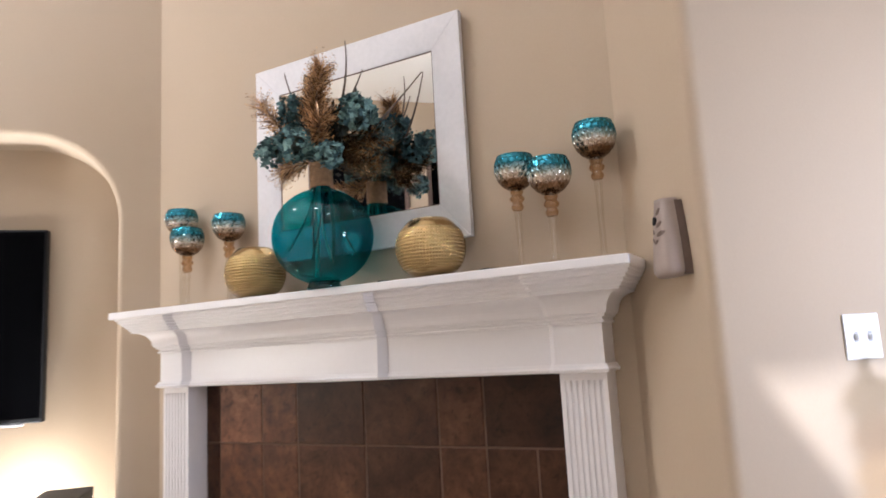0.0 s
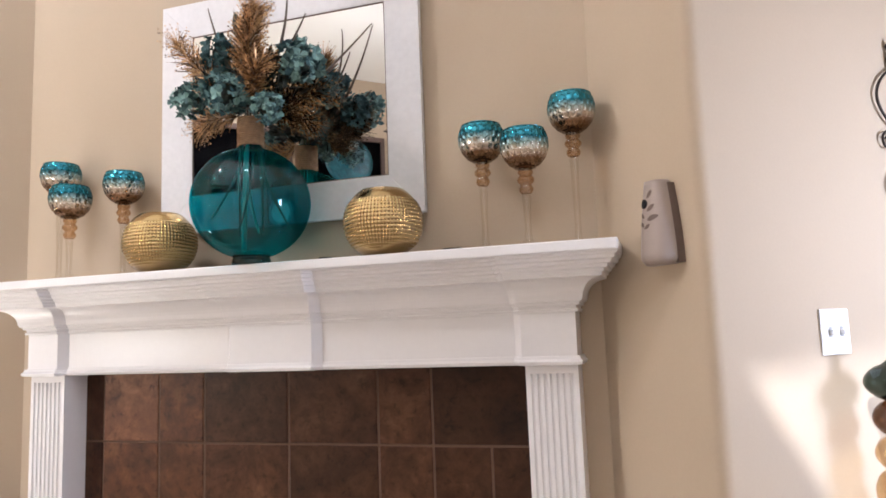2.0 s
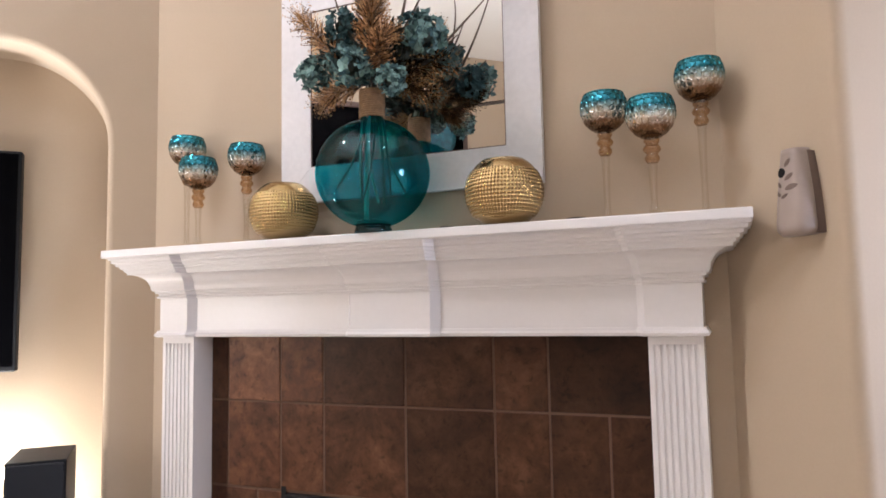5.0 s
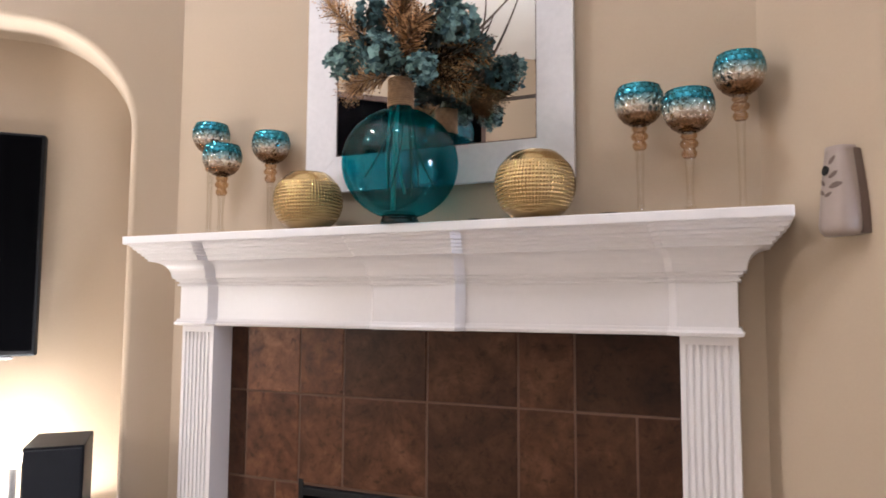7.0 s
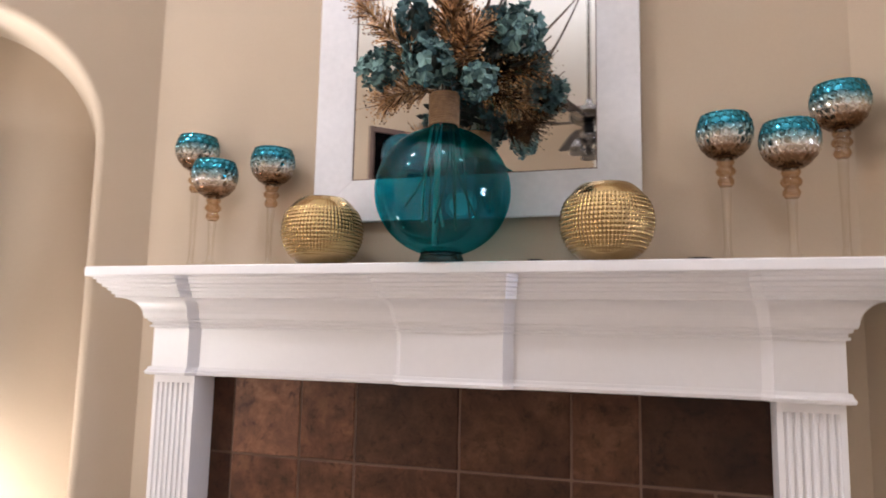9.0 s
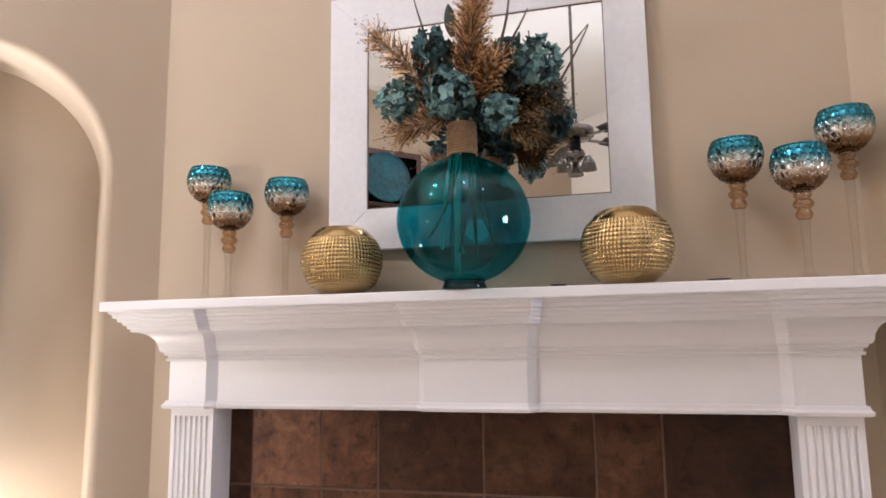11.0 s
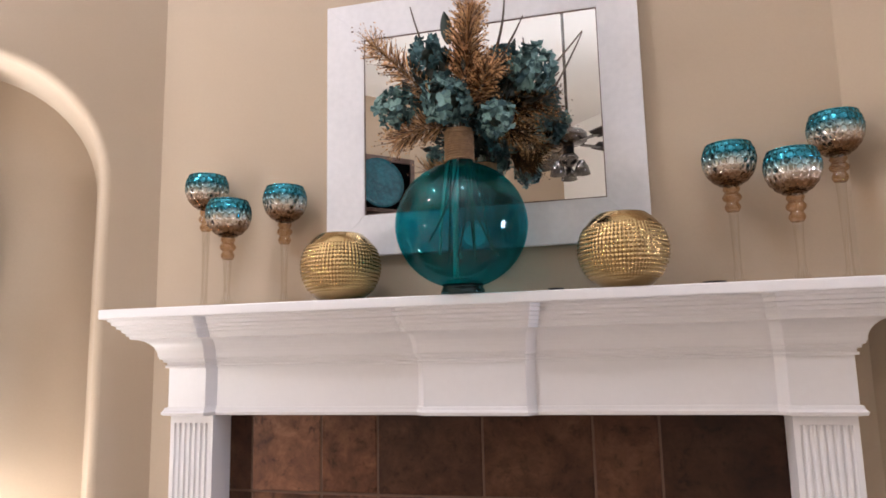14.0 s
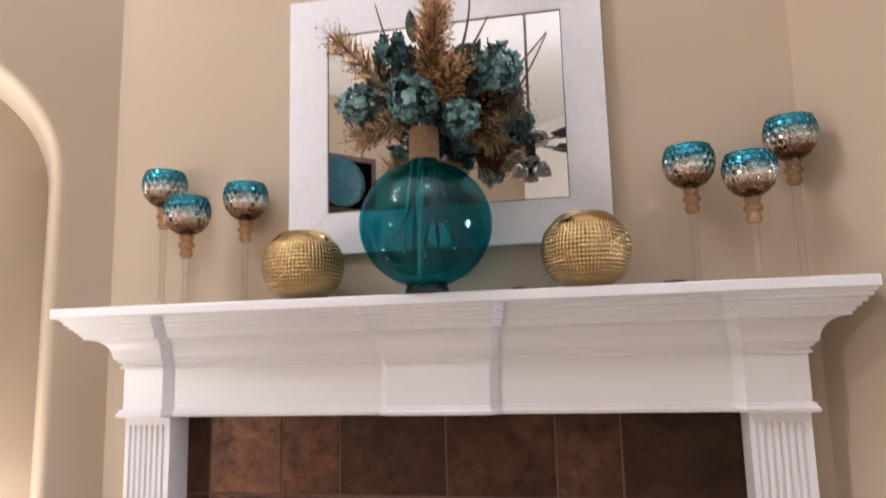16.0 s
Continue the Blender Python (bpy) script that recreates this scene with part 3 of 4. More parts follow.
part("foot", lathe([(0, 0), (0.055, 0), (0.057, 0.004), (0.055, 0.014), (0.052, 0.019), (0.054, cz - VR * 0.94), (0, cz - VR * 0.94)], 64), M_TEALFOOT, vase, "thick teal glass foot", True)
bm = tube([((0.0365 + 0.0006 * math.sin(t * 3.7)) * math.cos(t), (0.0365 + 0.0006 * math.sin(t * 2.3)) * math.sin(t), cz + 0.168 + 0.0066 * t / (2 * math.pi)) for t in (i * 2 * math.pi / 36 for i in range(36 * 13))], 0.0036, 6)
part("twine_wrap", bm, M_TWINE, vase, "brown twine wound round the neck", True)

# ---- bouquet ----
rnd = random.Random(7)
NECK = Vector((VX, VY, SHELF + cz + 0.24))
bouquet = thing("flower_bouquet", "artificial bouquet of teal hydrangeas and gold glitter sprays in the vase", "flowers")


def flower_head(c, r, count=56):
    """A loose ball of four-petalled florets with gaps between them."""
    bm = bmesh.new()
    c = Vector(c)
    lump = [Vector([rnd.uniform(-1, 1) for _ in range(3)]).normalized() for _ in range(5)]
    for k in range(count):
        z = 1 - 2 * (k + 0.5) / count
        a = k * 2.39996 + rnd.uniform(-0.5, 0.5)
        q = math.sqrt(max(0, 1 - z * z))
        d = (Vector((q * math.cos(a), q * math.sin(a), z)) + Vector([rnd.uniform(-0.25, 0.25) for _ in range(3)])).normalized()
        out = 0.80 + 0.22 * max(d.dot(v) for v in lump) + rnd.uniform(-0.16, 0.14)
        o = c + d * r * out
        nrm = (d + Vector([rnd.uniform(-0.7, 0.7) for _ in range(3)])).normalized()
        u = nrm.orthogonal().normalized()
        u.rotate(Matrix.Rotation(rnd.uniform(0, 6.28), 3, nrm))
        v = nrm.cross(u)
        s = r * rnd.uniform(0.30, 0.44)
        for i in range(4):
            t = i * math.pi / 2 + rnd.uniform(-0.2, 0.2)
            e1, e2 = u * math.cos(t) + v * math.sin(t), -u * math.sin(t) + v * math.cos(t)
            w, lift = s * rnd.uniform(0.42, 0.56), rnd.uniform(-0.15, 0.5) * s
            curl = rnd.uniform(-0.3, 0.3) * s
            pts = [o, o + e1 * s * 0.5 + e2 * w + nrm * lift * 0.5, o + e1 * s * 0.92 + e2 * w * 0.6 + nrm * (lift + curl), o + e1 * s * 1.02 + nrm * lift * 0.7, o + e1 * s * 0.92 - e2 * w * 0.6 + nrm * (lift - curl), o + e1 * s * 0.5 - e2 * w + nrm * lift * 0.5]
            vs = [bm.verts.new(p) for p in pts]
            bm.faces.new(vs[:4]), bm.faces.new((vs[0], vs[3], vs[4], vs[5]))
    return bm


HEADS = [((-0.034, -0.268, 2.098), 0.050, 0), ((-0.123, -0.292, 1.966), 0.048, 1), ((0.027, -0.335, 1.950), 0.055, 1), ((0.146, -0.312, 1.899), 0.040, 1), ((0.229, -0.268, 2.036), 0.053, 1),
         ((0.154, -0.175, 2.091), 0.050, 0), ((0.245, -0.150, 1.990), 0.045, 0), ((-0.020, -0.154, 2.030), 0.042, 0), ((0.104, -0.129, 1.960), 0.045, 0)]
# heads flagged 0, the rear ones and one at top left, are darker
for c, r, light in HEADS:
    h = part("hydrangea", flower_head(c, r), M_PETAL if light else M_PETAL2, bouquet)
    # dark ball put inside each head in place of the shade between florets
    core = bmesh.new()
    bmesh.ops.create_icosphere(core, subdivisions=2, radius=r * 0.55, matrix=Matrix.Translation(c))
    part("flower_core", core, M_LEAF, h, "dark ball for the shade between florets")


def spray(base, tip, width, count, seed, droop=0.0):
    """A bottlebrush of thin needles with bead tips round a stem."""
    rr = random.Random(seed)
    bm = bmesh.new()
    base, tip = Vector(base), Vector(tip)
    mid = (base + tip) / 2 + Vector((0.004, -0.101, -0.002))
    line = bend(base, mid, tip, 16)
    tube(line, 0.0022, 5, bm, 0.5)
    for k in range(count):
        f = rr.uniform(0.12, 1.0)
        i = min(15, int(f * 16))
        p = line[i].lerp(line[i + 1], f * 16 - i)
        d = (line[i + 1] - line[i]).normalized()
        side = Vector([rr.gauss(0, 1) for _ in range(3)])
        side = (side - d * side.dot(d)).normalized()
        ln = width * rr.uniform(0.55, 1.22) * (1 - 0.15 * f)
        e = p + (side * 0.70 + d * rr.uniform(0.25, 0.95)) * ln
        w = side.cross(d).normalized() * 0.0011
        w2 = d * 0.0011
        q = p.lerp(e, 0.5) + d * ln * 0.05
        va, vb, vc, vd = bm.verts.new(p + w), bm.verts.new(p - w), bm.verts.new(q + w2), bm.verts.new(e)
        bm.faces.new((va, vb, vd)), bm.faces.new((va, vc, vd)), bm.faces.new((vb, vc, vd))
        s = rr.uniform(0.0018, 0.0040)
        o = [bm.verts.new(e + Vector(v) * s) for v in ((1, 0, 0), (0, 1, 0), (-0.596, -0.660, 0.520), (0, 0, -1))]
        bm.faces.new((o[0], o[1], o[2])), bm.faces.new((o[0], o[1], o[3])), bm.faces.new((o[1], o[2], o[3])), bm.faces.new((o[0], o[2], o[3]))
    return bm


SPRAYS = [((0.059, -0.219, 1.948), (0.074, -0.250, 2.235), 0.072, 1100), ((0.084, -0.239, 1.949), (0.142, -0.318, 2.030), 0.062, 520), ((-0.006, -0.218, 1.958), (-0.211, -0.245, 2.175), 0.074, 330),
          ((0.084, -0.190, 1.926), (0.259, -0.157, 1.979), 0.078, 400), ((0.004, -0.190, 1.926), (-0.161, -0.192, 1.901), 0.068, 300), ((0.094, -0.180, 1.925), (0.204, -0.132, 1.892), 0.075, 340), ((0.054, -0.169, 1.945), (0.034, -0.113, 2.122), 0.06, 500)]
# sprays to the right and rear take the shaded copy
for i, (p, q, w, n) in enumerate(SPRAYS):
    part("glitter_spray", spray(p, q, w, n, 20 + i), M_SPRAY_SHADE if i in (3, 5, 6) else M_SPRAY, bouquet)

TWIGS = [((-0.016, -0.225, 2.018), (-0.066, -0.248, 2.150), (-0.092, -0.252, 2.258)), ((0.104, -0.213, 2.048), (0.174, -0.224, 2.189), (0.159, -0.226, 2.320)),
         ((0.154, -0.167, 1.975), (0.245, -0.163, 2.02), (0.292, -0.160, 2.060)), ((0.104, -0.203, 2.047), (0.174, -0.197, 2.147), (0.204, -0.192, 2.217)),
         ((0.17, -0.15, 1.99), (0.27, -0.11, 2.09), (0.352, -0.040, 2.224))]
for p, q, s in TWIGS:
    part("twig", tube(bend(p, q, s, 14), 0.0056, 6, taper=0.3), M_TWIG, bouquet)
bm = bmesh.new()
for k in range(560):
    a, t = rnd.uniform(0, 6.28), rnd.uniform(0.0, 1.35)
    d = Vector((math.cos(a) * math.sin(t) * 1.25, math.sin(a) * math.sin(t) * 0.75, math.cos(t)))
    p = NECK + Vector((0.02, -0.01, 0.03)) + d * rnd.uniform(0.02, 0.165)
    s = rnd.uniform(0.03, 0.055)
    e = (d + Vector([rnd.uniform(-0.6, 0.6) for _ in range(3)])).normalized()
    w = e.orthogonal().normalized()
    w.rotate(Matrix.Rotation(rnd.uniform(0, 6.28), 3, e))
    up = e.cross(w)
    vs = [bm.verts.new(v) for v in (p, p + e * s * 0.5 + w * s * 0.26, p + e * s, p + e * s * 0.5 - w * s * 0.26, p + e * s * 0.5 + up * s * 0.08)]
    for i in range(4):
        bm.faces.new((vs[i], vs[(i + 1) % 4], vs[4]))
leaf_paint = material("grey_green_leaf", (0.075, 0.105, 0.092), 0.6, vary=0.25, grain=60, second=(0.03, 0.045, 0.042))
for lx, ly, lz, tilt, ln, wd in ((0.010, -0.235, 2.145, -8, 0.085, 0.017), (0.160, -0.19, 2.085, 16, 0.07, 0.010)):
    lf = bmesh.new()
    rows = [[lf.verts.new((sd * wd * math.sin(math.pi * (0.06 + 0.92 * i / 8)) ** 0.8, 0.35 * abs(sd) * wd - 0.012 * (i / 8) ** 2, ln * i / 8)) for sd in (-1, 0, 1)] for i in range(9)]
    for i in range(8):
        for j in range(2):
            lf.faces.new((rows[i][j], rows[i][j + 1], rows[i + 1][j + 1], rows[i + 1][j]))
    part("long_leaf", lf, leaf_paint, bouquet, "grey-green leaf", True, pose(lx, ly, lz, 8, tilt, 15))
part("foliage", bm, M_LEAF, bouquet, "dark green leaves")
M_PALESTEM = material("pale_green_stem", (0.42, 0.46, 0.38), 0.5, vary=0.15, grain=70)
for k in range(9):
    a = k * 2.4
    reach = (0.035, 0.105, 0.075, 0.125)[k % 4]
    foot = Vector((VX + reach * math.cos(a), VY + reach * math.sin(a), VZ - 0.128 + reach * 0.45 + rnd.uniform(0, 0.02)))
    sway = Vector((0.05 * math.cos(a + 1.1), 0.05 * math.sin(a + 1.1), -0.13))
    pale = k % 5 == 1
    part("stem", tube(bend(NECK + Vector((0.012 * math.cos(a), 0.012 * math.sin(a), 0.06)), NECK + sway, foot, 14), 0.0042 if pale else 0.0028, 6), M_PALESTEM if pale else (M_TWIG if k % 3 else M_STEM), bouquet)
part("thick_stem", tube(bend(NECK + Vector((-0.004, -0.006, 0.05)), NECK + Vector((-0.012, -0.012, -0.14)), Vector((VX - 0.012, VY - 0.02, VZ - 0.138)), 14), 0.0075, 8), M_PALESTEM, bouquet, "pale wrapped main stem", True)

# ---- small things on the mantel ----
for x, y, r in ((0.632, -0.19, 0.028), (0.26, -0.20, 0.02)):
    ob = part("coaster", lathe([(0, 0), (r, 0), (r + 0.001, 0.003), (r, 0.006), (0, 0.006)], 24), M_BLACK)
    ob.matrix_basis = pose(x, y, SHELF + 0.001)
    tagged(ob, "small flat black disc lying on the mantel", "coaster", "black discs")

# ---- air freshener on the return wall ----
RIGHT = Matrix(((R2, -R2, 0, RC[0]), (-R2, -R2, 0, RC[1]), (0, 0, 1, 0), (0, 0, 0, 1)))   # u along the wall, v out of it


def freshener():
    t = thing("air_freshener", "taupe plastic spray air freshener with leaf-shaped cut-outs on the wall", "air freshener", RIGHT @ pose(0.256, 0.0, 1.402))
    bm = bmesh.new()
    rows = []
    for i in range(17):
        f = i / 16
        hw = 0.0475 - 0.0185 * f ** 1.6
        if f < 0.12:
            hw *= 0.80 + 0.2 * math.sqrt(1 - (1 - f / 0.12) ** 2)
        dep = 0.070 - 0.018 * f - (0.012 * (1 - f / 0.1) ** 2 if f < 0.1 else 0)
        rows.append([bm.verts.new((hw * math.copysign(abs(math.cos(a)) ** 0.6, math.cos(a)), 0.012 + (dep - 0.012) * math.sin(a) ** 0.7, 0.205 * f)) for a in (math.pi * k / 20 for k in range(21))])
    for a, c in zip(rows, rows[1:]):
        for k in range(20):
            bm.faces.new((a[k], a[k + 1], c[k + 1], c[k]))
    bm.faces.new(rows[0]), bm.faces.new(rows[-1])
    part("shell", bm, M_FRESH, t, smooth=True)
    bm = bmesh.new()
    edge = [(0.0505 - 0.0185 * f ** 1.6, 0.003 + 0.196 * f) for f in (i / 10 for i in range(11))]
    ring = edge + [(-x, z) for x, z in reversed(edge)]
    lo, hi = [bm.verts.new((x, 0.0, z)) for x, z in ring], [bm.verts.new((x - 0.002 * (1 if x > 0 else -1), 0.022, z)) for x, z in ring]
    bm.faces.new(lo), bm.faces.new(hi)
    for k in range(len(ring)):
        j = (k + 1) % len(ring)
        bm.faces.new((lo[k], lo[j], hi[j], hi[k]))
    part("back_plate", bm, M_DARKTAUPE, t, "dark brown back plate")
    def leaf(cx, cz, ln, tilt, name="leaf_cutout", fat=0.42):
        bm = bmesh.new()
        front = 0.070 - 0.018 * cz / 0.205
        ring = []
        for k in range(14):
            a = 2 * math.pi * k / 14
            px, pz = ln / 2 * math.cos(a), ln / 2 * fat * math.sin(a) * (abs(math.sin(a)) ** 0.4)
            x = cx + px * math.cos(tilt) - pz * math.sin(tilt)
            z = cz + px * math.sin(tilt) + pz * math.cos(tilt)
            hw = 0.0475 - 0.0185 * (z / 0.205) ** 1.6
            s = min(0.98, abs(x) / hw) ** (1 / 0.6)
            y = 0.012 + (front - 0.012 - 0.018 * (z - cz) / 0.205) * (1 - s * s) ** 0.35
            ring.append((x, y, z))
        o, i = [bm.verts.new((x, y + (0.0035 if name == "nozzle_hole" else 0.0012), z)) for x, y, z in ring], [bm.verts.new((x, y - 0.003, z)) for x, y, z in ring]
        bm.faces.new(o), bm.faces.new(i)
        for k in range(14):
            bm.faces.new((o[k], o[(k + 1) % 14], i[(k + 1) % 14], i[k]))
        part(name, bm, M_BLACK if name == "nozzle_hole" else M_DARKTAUPE, t)
    leaf(-0.015, 0.150, 0.023, 1.57, "nozzle_hole", 0.95)
    for cx, cz, ln, tilt in ((0.002, 0.172, 0.024, 0.9), (0.006, 0.138, 0.026, 0.6), (0.012, 0.113, 0.032, 0.25), (-0.005, 0.093, 0.02, 0.5), (-0.022, 0.122, 0.020, 2.3), (-0.024, 0.10, 0.022, 2.5)):
        leaf(cx, cz, ln, tilt)
    return t


freshener()

# ---- light switch ----
EAST = Matrix(((R2, R2, 0, RK[0]), (R2, -R2, 0, RK[1]), (0, 0, 1, 0), (0, 0, 0, 1)))
switch = thing("light_switch", "white double toggle light switch plate on the wall", "switch", EAST @ pose(0.436, 0.0, 1.224))
part("plate", box(-0.058, 0.058, 0.0, 0.006, -0.058, 0.058, 0.003), M_PLATE, switch)
for u in (-0.023, 0.023):
    part("toggle", box(u - 0.005, u + 0.005, 0.005, 0.018, -0.008, 0.006, 0.002), M_PLATE, switch)
    part("toggle_slot", box(u - 0.006, u + 0.006, 0.006, 0.0068, -0.013, 0.013), M_GREYPL, switch)
    for z in (-0.03, 0.03):
        part("screw", lathe([(0, 0), (0.003, 0), (0.003, 0.001), (0, 0.001)], 10), M_PLATE, switch, at=pose(u, 0.006, z, -90))

# ---- television niche ----
tv = thing("television", "large black flat television mounted in the wall niche", "television", LEFT)
part("casing", box(0.474, 1.912, -0.165, -0.110, 1.045, 1.872, 0.006), M_TVBEZEL, tv)
part("screen", box(0.486, 1.900, -0.1095, -0.106, 1.065, 1.860), M_TV, tv, "dark switched-off screen")
part("wall_mount", box(1.0, 1.34, -ND, -0.165, 1.25, 1.65), M_BLACK, tv)
part("sensor_bar", box(0.55, 0.80, -0.150, -0.112, 1.034, 1.045, 0.003), M_GREYPL, tv, "grey strip under the screen")
con = thing("media_console", "low dark wooden media console in the television niche", "console", LEFT)
part("top", box(0.14, 2.21, -0.22, 0.26, 0.43, 0.46, 0.004), M_CONSOLE, con)
part("body", box(0.16, 2.19, -0.21, 0.24, 0.08, 0.43), M_CONSOLE, con)
for u in (0.2, 2.15):
    for v in (-0.19, 0.22):
        part("leg", box(u - 0.02, u + 0.02, v - 0.02, v + 0.02, 0, 0.08), M_CONSOLE, con)
sp = thing("loudspeaker", "black bookshelf loudspeaker with a cloth grille on the console", "speaker", LEFT)
part("cabinet", box(0.262, 0.442, -0.06, 0.22, 0.461, 0.772, 0.004), M_SPEAK, sp)
part("grille", box(0.268, 0.436, 0.218, 0.232, 0.470, 0.764, 0.004), M_CLOTH, sp, "dark cloth grille")
bar = thing("media_box", "flat black media box on the console", "media player", LEFT)
part("casing", box(0.66, 1.10, -0.05, 0.18, 0.461, 0.68, 0.004), M_TVBEZEL, bar)
# body of the added niche strip
led = thing("niche_fill_strip", "unseen lit strip added along the back of the console", "light strip", LEFT)
part("channel", box(0.23, 1.53, -0.145, -0.115, 0.461, 0.469, 0.002), M_GREYPL, led)
part("diffuser", box(0.235, 1.525, -0.142, -0.118, 0.4695, 0.472, 0.001), M_STRIP, led, "glowing diffuser")
nl = thing("uplight", "small lit uplight standing behind the loudspeaker", "lamp", LEFT @ pose(0.51, -0.033, 0.461))
part("base", lathe([(0, 0), (0.04, 0), (0.04, 0.012), (0.012, 0.02), (0.012, 0.20), (0, 0.20)], 24), M_GREYPL, nl)
part("bulb", lathe([(0.0, 0.195), (0.02, 0.205), (0.03, 0.23), (0.028, 0.25), (0.0, 0.26)], 20), M_BULB, nl, "lit bulb", True).visible_shadow = False

# ---- floor lamp ----
fl = thing("floor_lamp", "slim nickel floor lamp with an open glass shade, lit", "floor lamp", pose(*SEAT_LAMP, 0))
part("base", lathe([(0, 0), (0.13, 0), (0.135, 0.008), (0.12, 0.022), (0.02, 0.03), (0, 0.03)], 40), M_CHROME, fl, smooth=True)
part("pole", lathe([(0, 0.03), (0.011, 0.03), (0.011, 1.16), (0.02, 1.17), (0.02, 1.195), (0, 1.195)], 20), M_CHROME, fl, smooth=True)
part("shade", lathe([(0.03, 1.18), (0.09, 1.20), (0.13, 1.30), (0.14, 1.41), (0.137, 1.41), (0.127, 1.30), (0.088, 1.203), (0.03, 1.183)], 40, close=True), M_CLEAR, fl, "clear glass shade", True)
part("bulb", lathe([(0, 1.195), (0.014, 1.20), (0.03, 1.26), (0.03, 1.29), (0.016, 1.32), (0, 1.325)], 20), M_BULB, fl, "lit bulb", True).visible_shadow = False

# ---- ceiling lights and fan ----
for cx, cy, watts in CANS:
    c = thing("recessed_light", "round white recessed ceiling light, lit", "ceiling light", pose(cx, cy, CEIL), "recessed lights")
    part("trim", lathe([(0.075, -0.004), (0.10, -0.004), (0.10, 0.0), (0.075, 0.0)], 32, close=True), M_PLATE, c)
    part("lens", lathe([(0, -0.002), (0.074, -0.002), (0.074, 0), (0, 0)], 32), M_CAN, c, "glowing lens")


FAN_LIFT = 0.015


def ceiling_fan():
    top = CEIL - FAN_LIFT
    f = thing("ceiling_fan", "brushed nickel ceiling fan with dark walnut blades on a long rod", "ceiling fan", pose(FAN[0], FAN[1], FAN_LIFT))
    part("rod", lathe([(0, 2.72), (0.010, 2.72), (0.010, top), (0, top)], 16), M_CHROME, f, "slim nickel downrod")
    part("canopy", lathe([(0, top - 0.09), (0.03, top - 0.09), (0.06, top - 0.03), (0.065, top - 0.001), (0, top - 0.001)], 24), M_CHROME, f, smooth=True)
    part("motor", lathe([(0, 2.60), (0.09, 2.605), (0.116, 2.618), (0.12, 2.63), (0.12, 2.665), (0.108, 2.683), (0.035, 2.70), (0.022, 2.72), (0.02, 2.75), (0, 2.75)], 40), M_CHROME, f, smooth=True)
    part("neck", lathe([(0, 2.54), (0.034, 2.54), (0.034, 2.60), (0, 2.60)], 24), M_BLACK, f, "dark collar", True)
    part("light_fitter", lathe([(0, 2.455), (0.03, 2.46), (0.058, 2.485), (0.062, 2.515), (0.045, 2.54), (0, 2.54)], 32), M_CHROME, f, smooth=True)
    for k in range(5):
        a = 36 + 72 * k
        m = pose(0, 0, 2.612, 0, 0, a)
        part("blade_arm", box(0.10, 0.24, -0.02, 0.02, -0.006, 0.0, 0.002), M_CHROME, f, at=m)
        bm = prism([(0.20, -0.045), (0.30, -0.06), (0.66, -0.072), (0.70, -0.05), (0.70, 0.05), (0.66, 0.072), (0.30, 0.06), (0.20, 0.045)], 0.001, 0.008)
        part("blade", bm, M_BLADE, f, at=m @ pose(0, 0, 0.002, 10))
    for k in range(3):
        a = 0.4 + k * 2 * math.pi / 3
        at = pose(0.085 * math.cos(a), 0.085 * math.sin(a), 2.425, 0, 0, math.degrees(a))
        b = part("glass_shade", lathe([(0.018, 0.06), (0.022, 0.05), (0.04, 0.02), (0.052, -0.03), (0.049, -0.03), (0.037, 0.02), (0.019, 0.05)], 20, close=True), M_CHROME, f, "polished nickel light cup", True, at)
        b = part("bulb", lathe([(0, -0.012), (0.009, -0.008), (0.012, 0.004), (0.008, 0.03), (0, 0.04)], 16), M_FANBULB, f, "lit bulb", True, at)
        b.visible_shadow = False


ceiling_fan()
SOUTH = Matrix(((R2, R2, 0, A[0]), (-R2, R2, 0, A[1]), (0, 0, 1, 0), (0, 0, 0, 1)))   # along the far wall, out of it, up
for k, (w0, w1) in enumerate(((1.13, 2.29), (2.52, 3.40))):
    wn = thing("window_%d" % (k + 1), "high window dark with night in a brown frame", "window", SOUTH, "far windows", "structure")
    part("pane", box(w0 + 0.05, w1 - 0.05, 0.004, 0.010, 2.35, 3.50), M_TV, wn, "dark night-time glass")
    for b0 in ((w0, w0 + 0.05, 2.30, 3.56), (w1 - 0.05, w1, 2.30, 3.56)):
        part("window_frame", box(b0[0], b0[1], 0.001, 0.03, b0[2], b0[3], 0.004), M_CASING, wn)
    part("window_frame", box(w0 + 0.05, w1 - 0.05, 0.001, 0.03, 3.50, 3.56, 0.004), M_CASING, wn)
    part("window_sill", box(w0 - 0.03, w1 + 0.03, 0.001, 0.20, 2.87, 2.91, 0.006) if k else box(w0 - 0.03, w1 + 0.03, 0.001, 0.06, 2.30, 2.35, 0.006), M_CONSOLE, wn)
dish = part("teal_platter", lathe([(0, 0), (0.10, 0.004), (0.20, 0.03), (0.245, 0.05), (0.245, 0.056), (0.20, 0.04), (0.10, 0.012), (0, 0.008)], 48), M_TEALDISH, smooth=True)
dish.matrix_basis = SOUTH @ pose(2.90, 0.10, 3.205, -84) @ Matrix.Scale(1.17, 4)
tagged(dish, "large round teal pebbled glass platter standing on a high ledge", "platter")

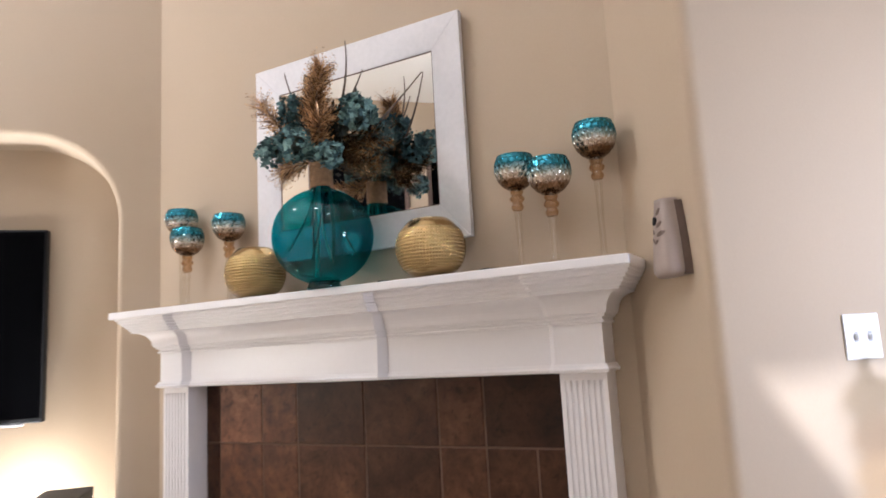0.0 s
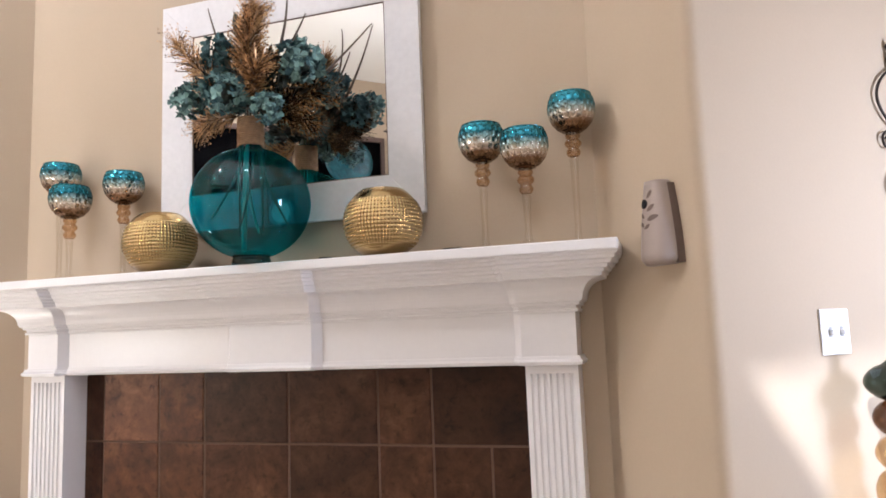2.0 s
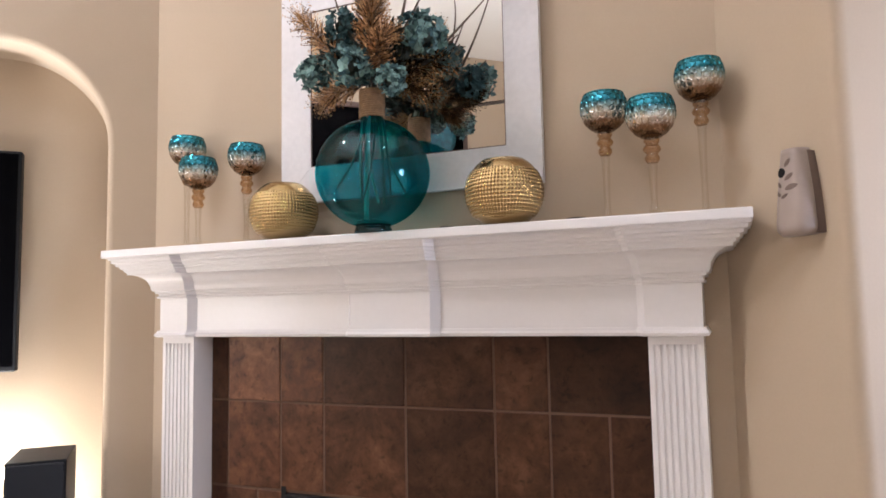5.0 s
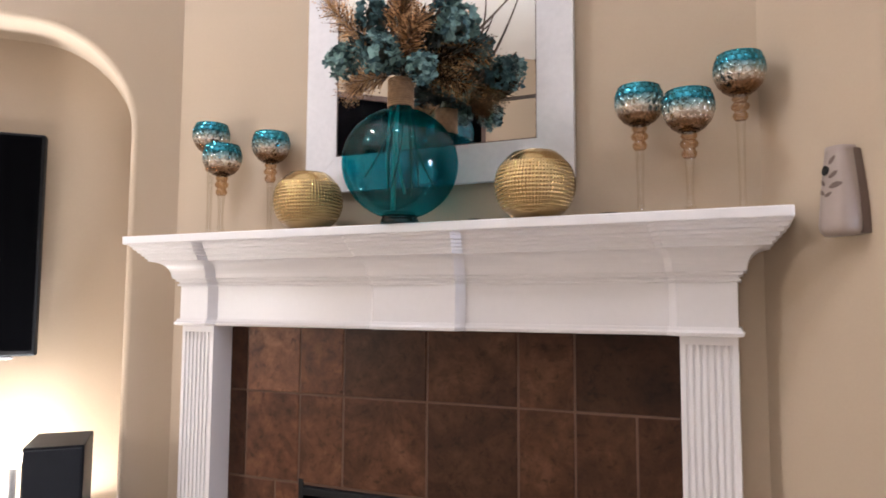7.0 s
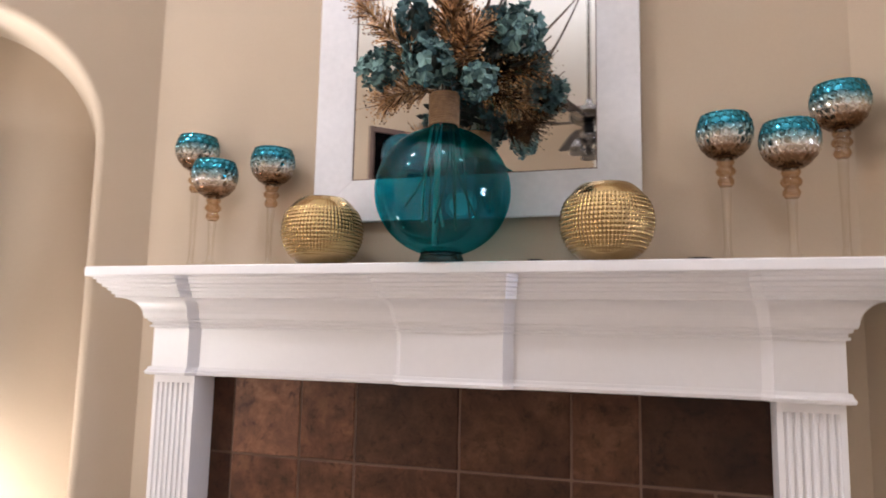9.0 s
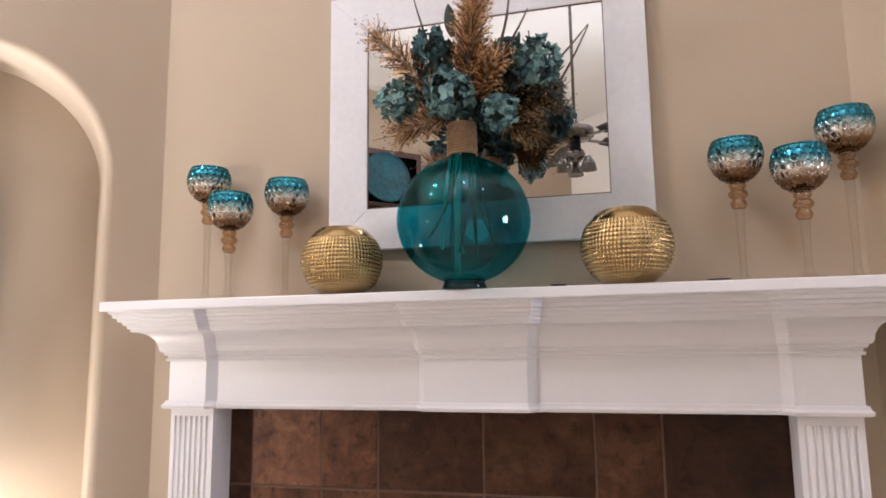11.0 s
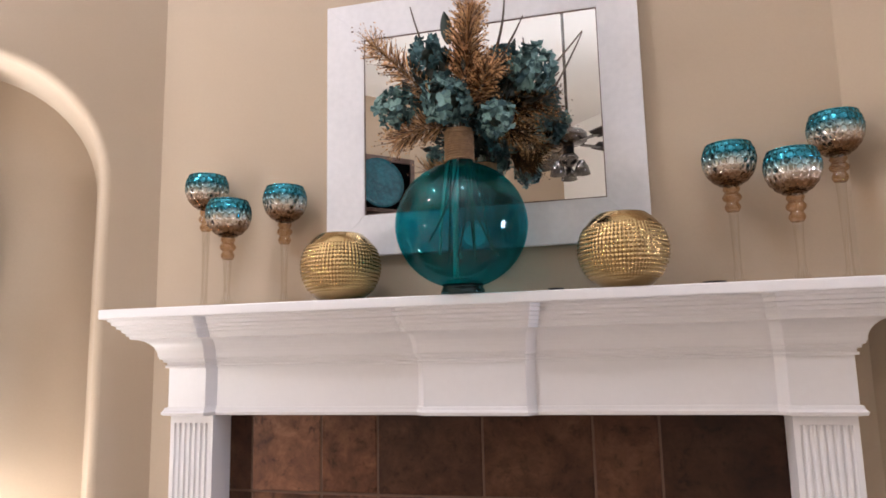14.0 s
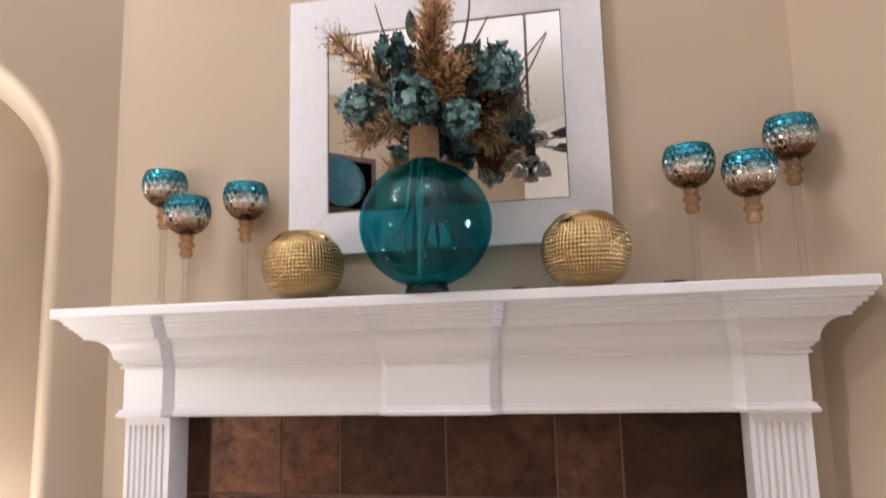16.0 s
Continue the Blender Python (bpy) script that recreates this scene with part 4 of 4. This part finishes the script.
# ---- things beside the light switch ----
M_IRON = material("dark_bronze_iron", (0.03, 0.02, 0.016), 0.5, 0.4, vary=0.3, grain=60)
M_OLIVE = clear_glass("olive_green_glass", (0.13, 0.18, 0.15), 0.06)
M_AMBER2 = clear_glass("dark_amber_glass", (0.34, 0.20, 0.10), 0.06)
M_HONEY = clear_glass("amber_glass", (0.80, 0.66, 0.48), 0.06)
iron = thing("wall_scroll", "dark wrought iron scroll wall ornament", "wall decor", EAST @ pose(0.81, 0.012, 1.80))
for sg in (-1, 1):
    part("scroll_bar", tube([(sg * (0.004 + 0.085 * math.sin(t) ** 0.8), 0, 0.17 - 0.16 * t / math.pi * 1.15) for t in (math.pi * i / 20 for i in range(21))], 0.0042, 8), M_IRON, iron, smooth=True)
    part("curl", tube([(sg * (0.04 - 0.034 * math.exp(-0.12 * t) * math.cos(t) + 0.02), 0, -0.05 + 0.034 * math.exp(-0.12 * t) * math.sin(t)) for t in (i * 0.35 for i in range(26))], 0.0035, 7), M_IRON, iron, smooth=True)
    part("lower_bar", tube([(sg * (0.004 + 0.07 * math.sin(t)), 0, -0.10 - 0.16 * t / math.pi) for t in (math.pi * i / 16 for i in range(17))], 0.0042, 8), M_IRON, iron, smooth=True)
part("finial", lathe([(0, 0.17), (0.008, 0.175), (0.012, 0.20), (0.005, 0.225), (0.012, 0.24), (0, 0.265)], 16), M_IRON, iron, smooth=True)
stand = thing("side_table", "narrow dark wood side table against the wall", "table", EAST @ pose(0.42, 0, 0))
part("tabletop", box(-0.14, 0.40, 0.03, 0.33, 0.76, 0.785, 0.004), M_CONSOLE, stand)
for u in (-0.11, 0.37):
    for v in (0.06, 0.30):
        part("leg", box(u - 0.018, u + 0.018, v - 0.018, v + 0.018, 0, 0.76), M_CONSOLE, stand)
bottle = thing("glass_bottle", "stacked-bulb bottle of olive green and amber glass on the side table", "bottle", EAST @ pose(0.492, 0.11, 0.786))


def bulb_ring(z0, z1, r, neck=0.03):
    return [(neck + (r - neck) * math.sin(math.pi * k / 14) ** 0.7, z0 + (z1 - z0) * k / 14) for k in range(15)]


part("lower_bulb", lathe([(0, 0), (0.05, 0)] + bulb_ring(0.001, 0.10, 0.068, 0.045), 40), M_HONEY, bottle, "pale amber glass bulb", True)
part("middle_bulb", lathe(bulb_ring(0.101, 0.184, 0.062), 40), M_HONEY, bottle, "pale amber glass bulb", True)
part("amber_bulb", lathe(bulb_ring(0.185, 0.268, 0.060), 40), M_AMBER2, bottle, "dark amber glass bulb", True)
part("green_bulb", lathe(bulb_ring(0.269, 0.356, 0.072) + [(0.012, 0.37), (0.012, 0.41)], 40), M_OLIVE, bottle, "olive green glass bulb", True)

# unseen snoot, added to crop the spot to the patch's outline
patch_fix = thing("patch_snoot", "unseen black square snoot that shapes a light patch", "spotlight", SNOOT)
SW = 0.30 * math.tan(radians(7.09 / 2))
for a in range(4):
    part("snoot_side", box(-SW - 0.004, SW, SW, SW + 0.004, -0.30, 0.03), M_BLACK, patch_fix, at=pose(0, 0, 0, 0, 0, 90 * a))
part("snoot_back", box(-SW, SW, -SW, SW, 0.026, 0.03), M_BLACK, patch_fix)
base = part("ceiling_mount", lathe([(0, 4.215), (0.012, 4.215), (0.012, 4.235), (0.05, 4.24), (0.05, CEIL), (0, CEIL)], 24), M_BLACK, patch_fix)
base.matrix_basis = SNOOT.inverted() @ pose(0.43, -4.08, 0)
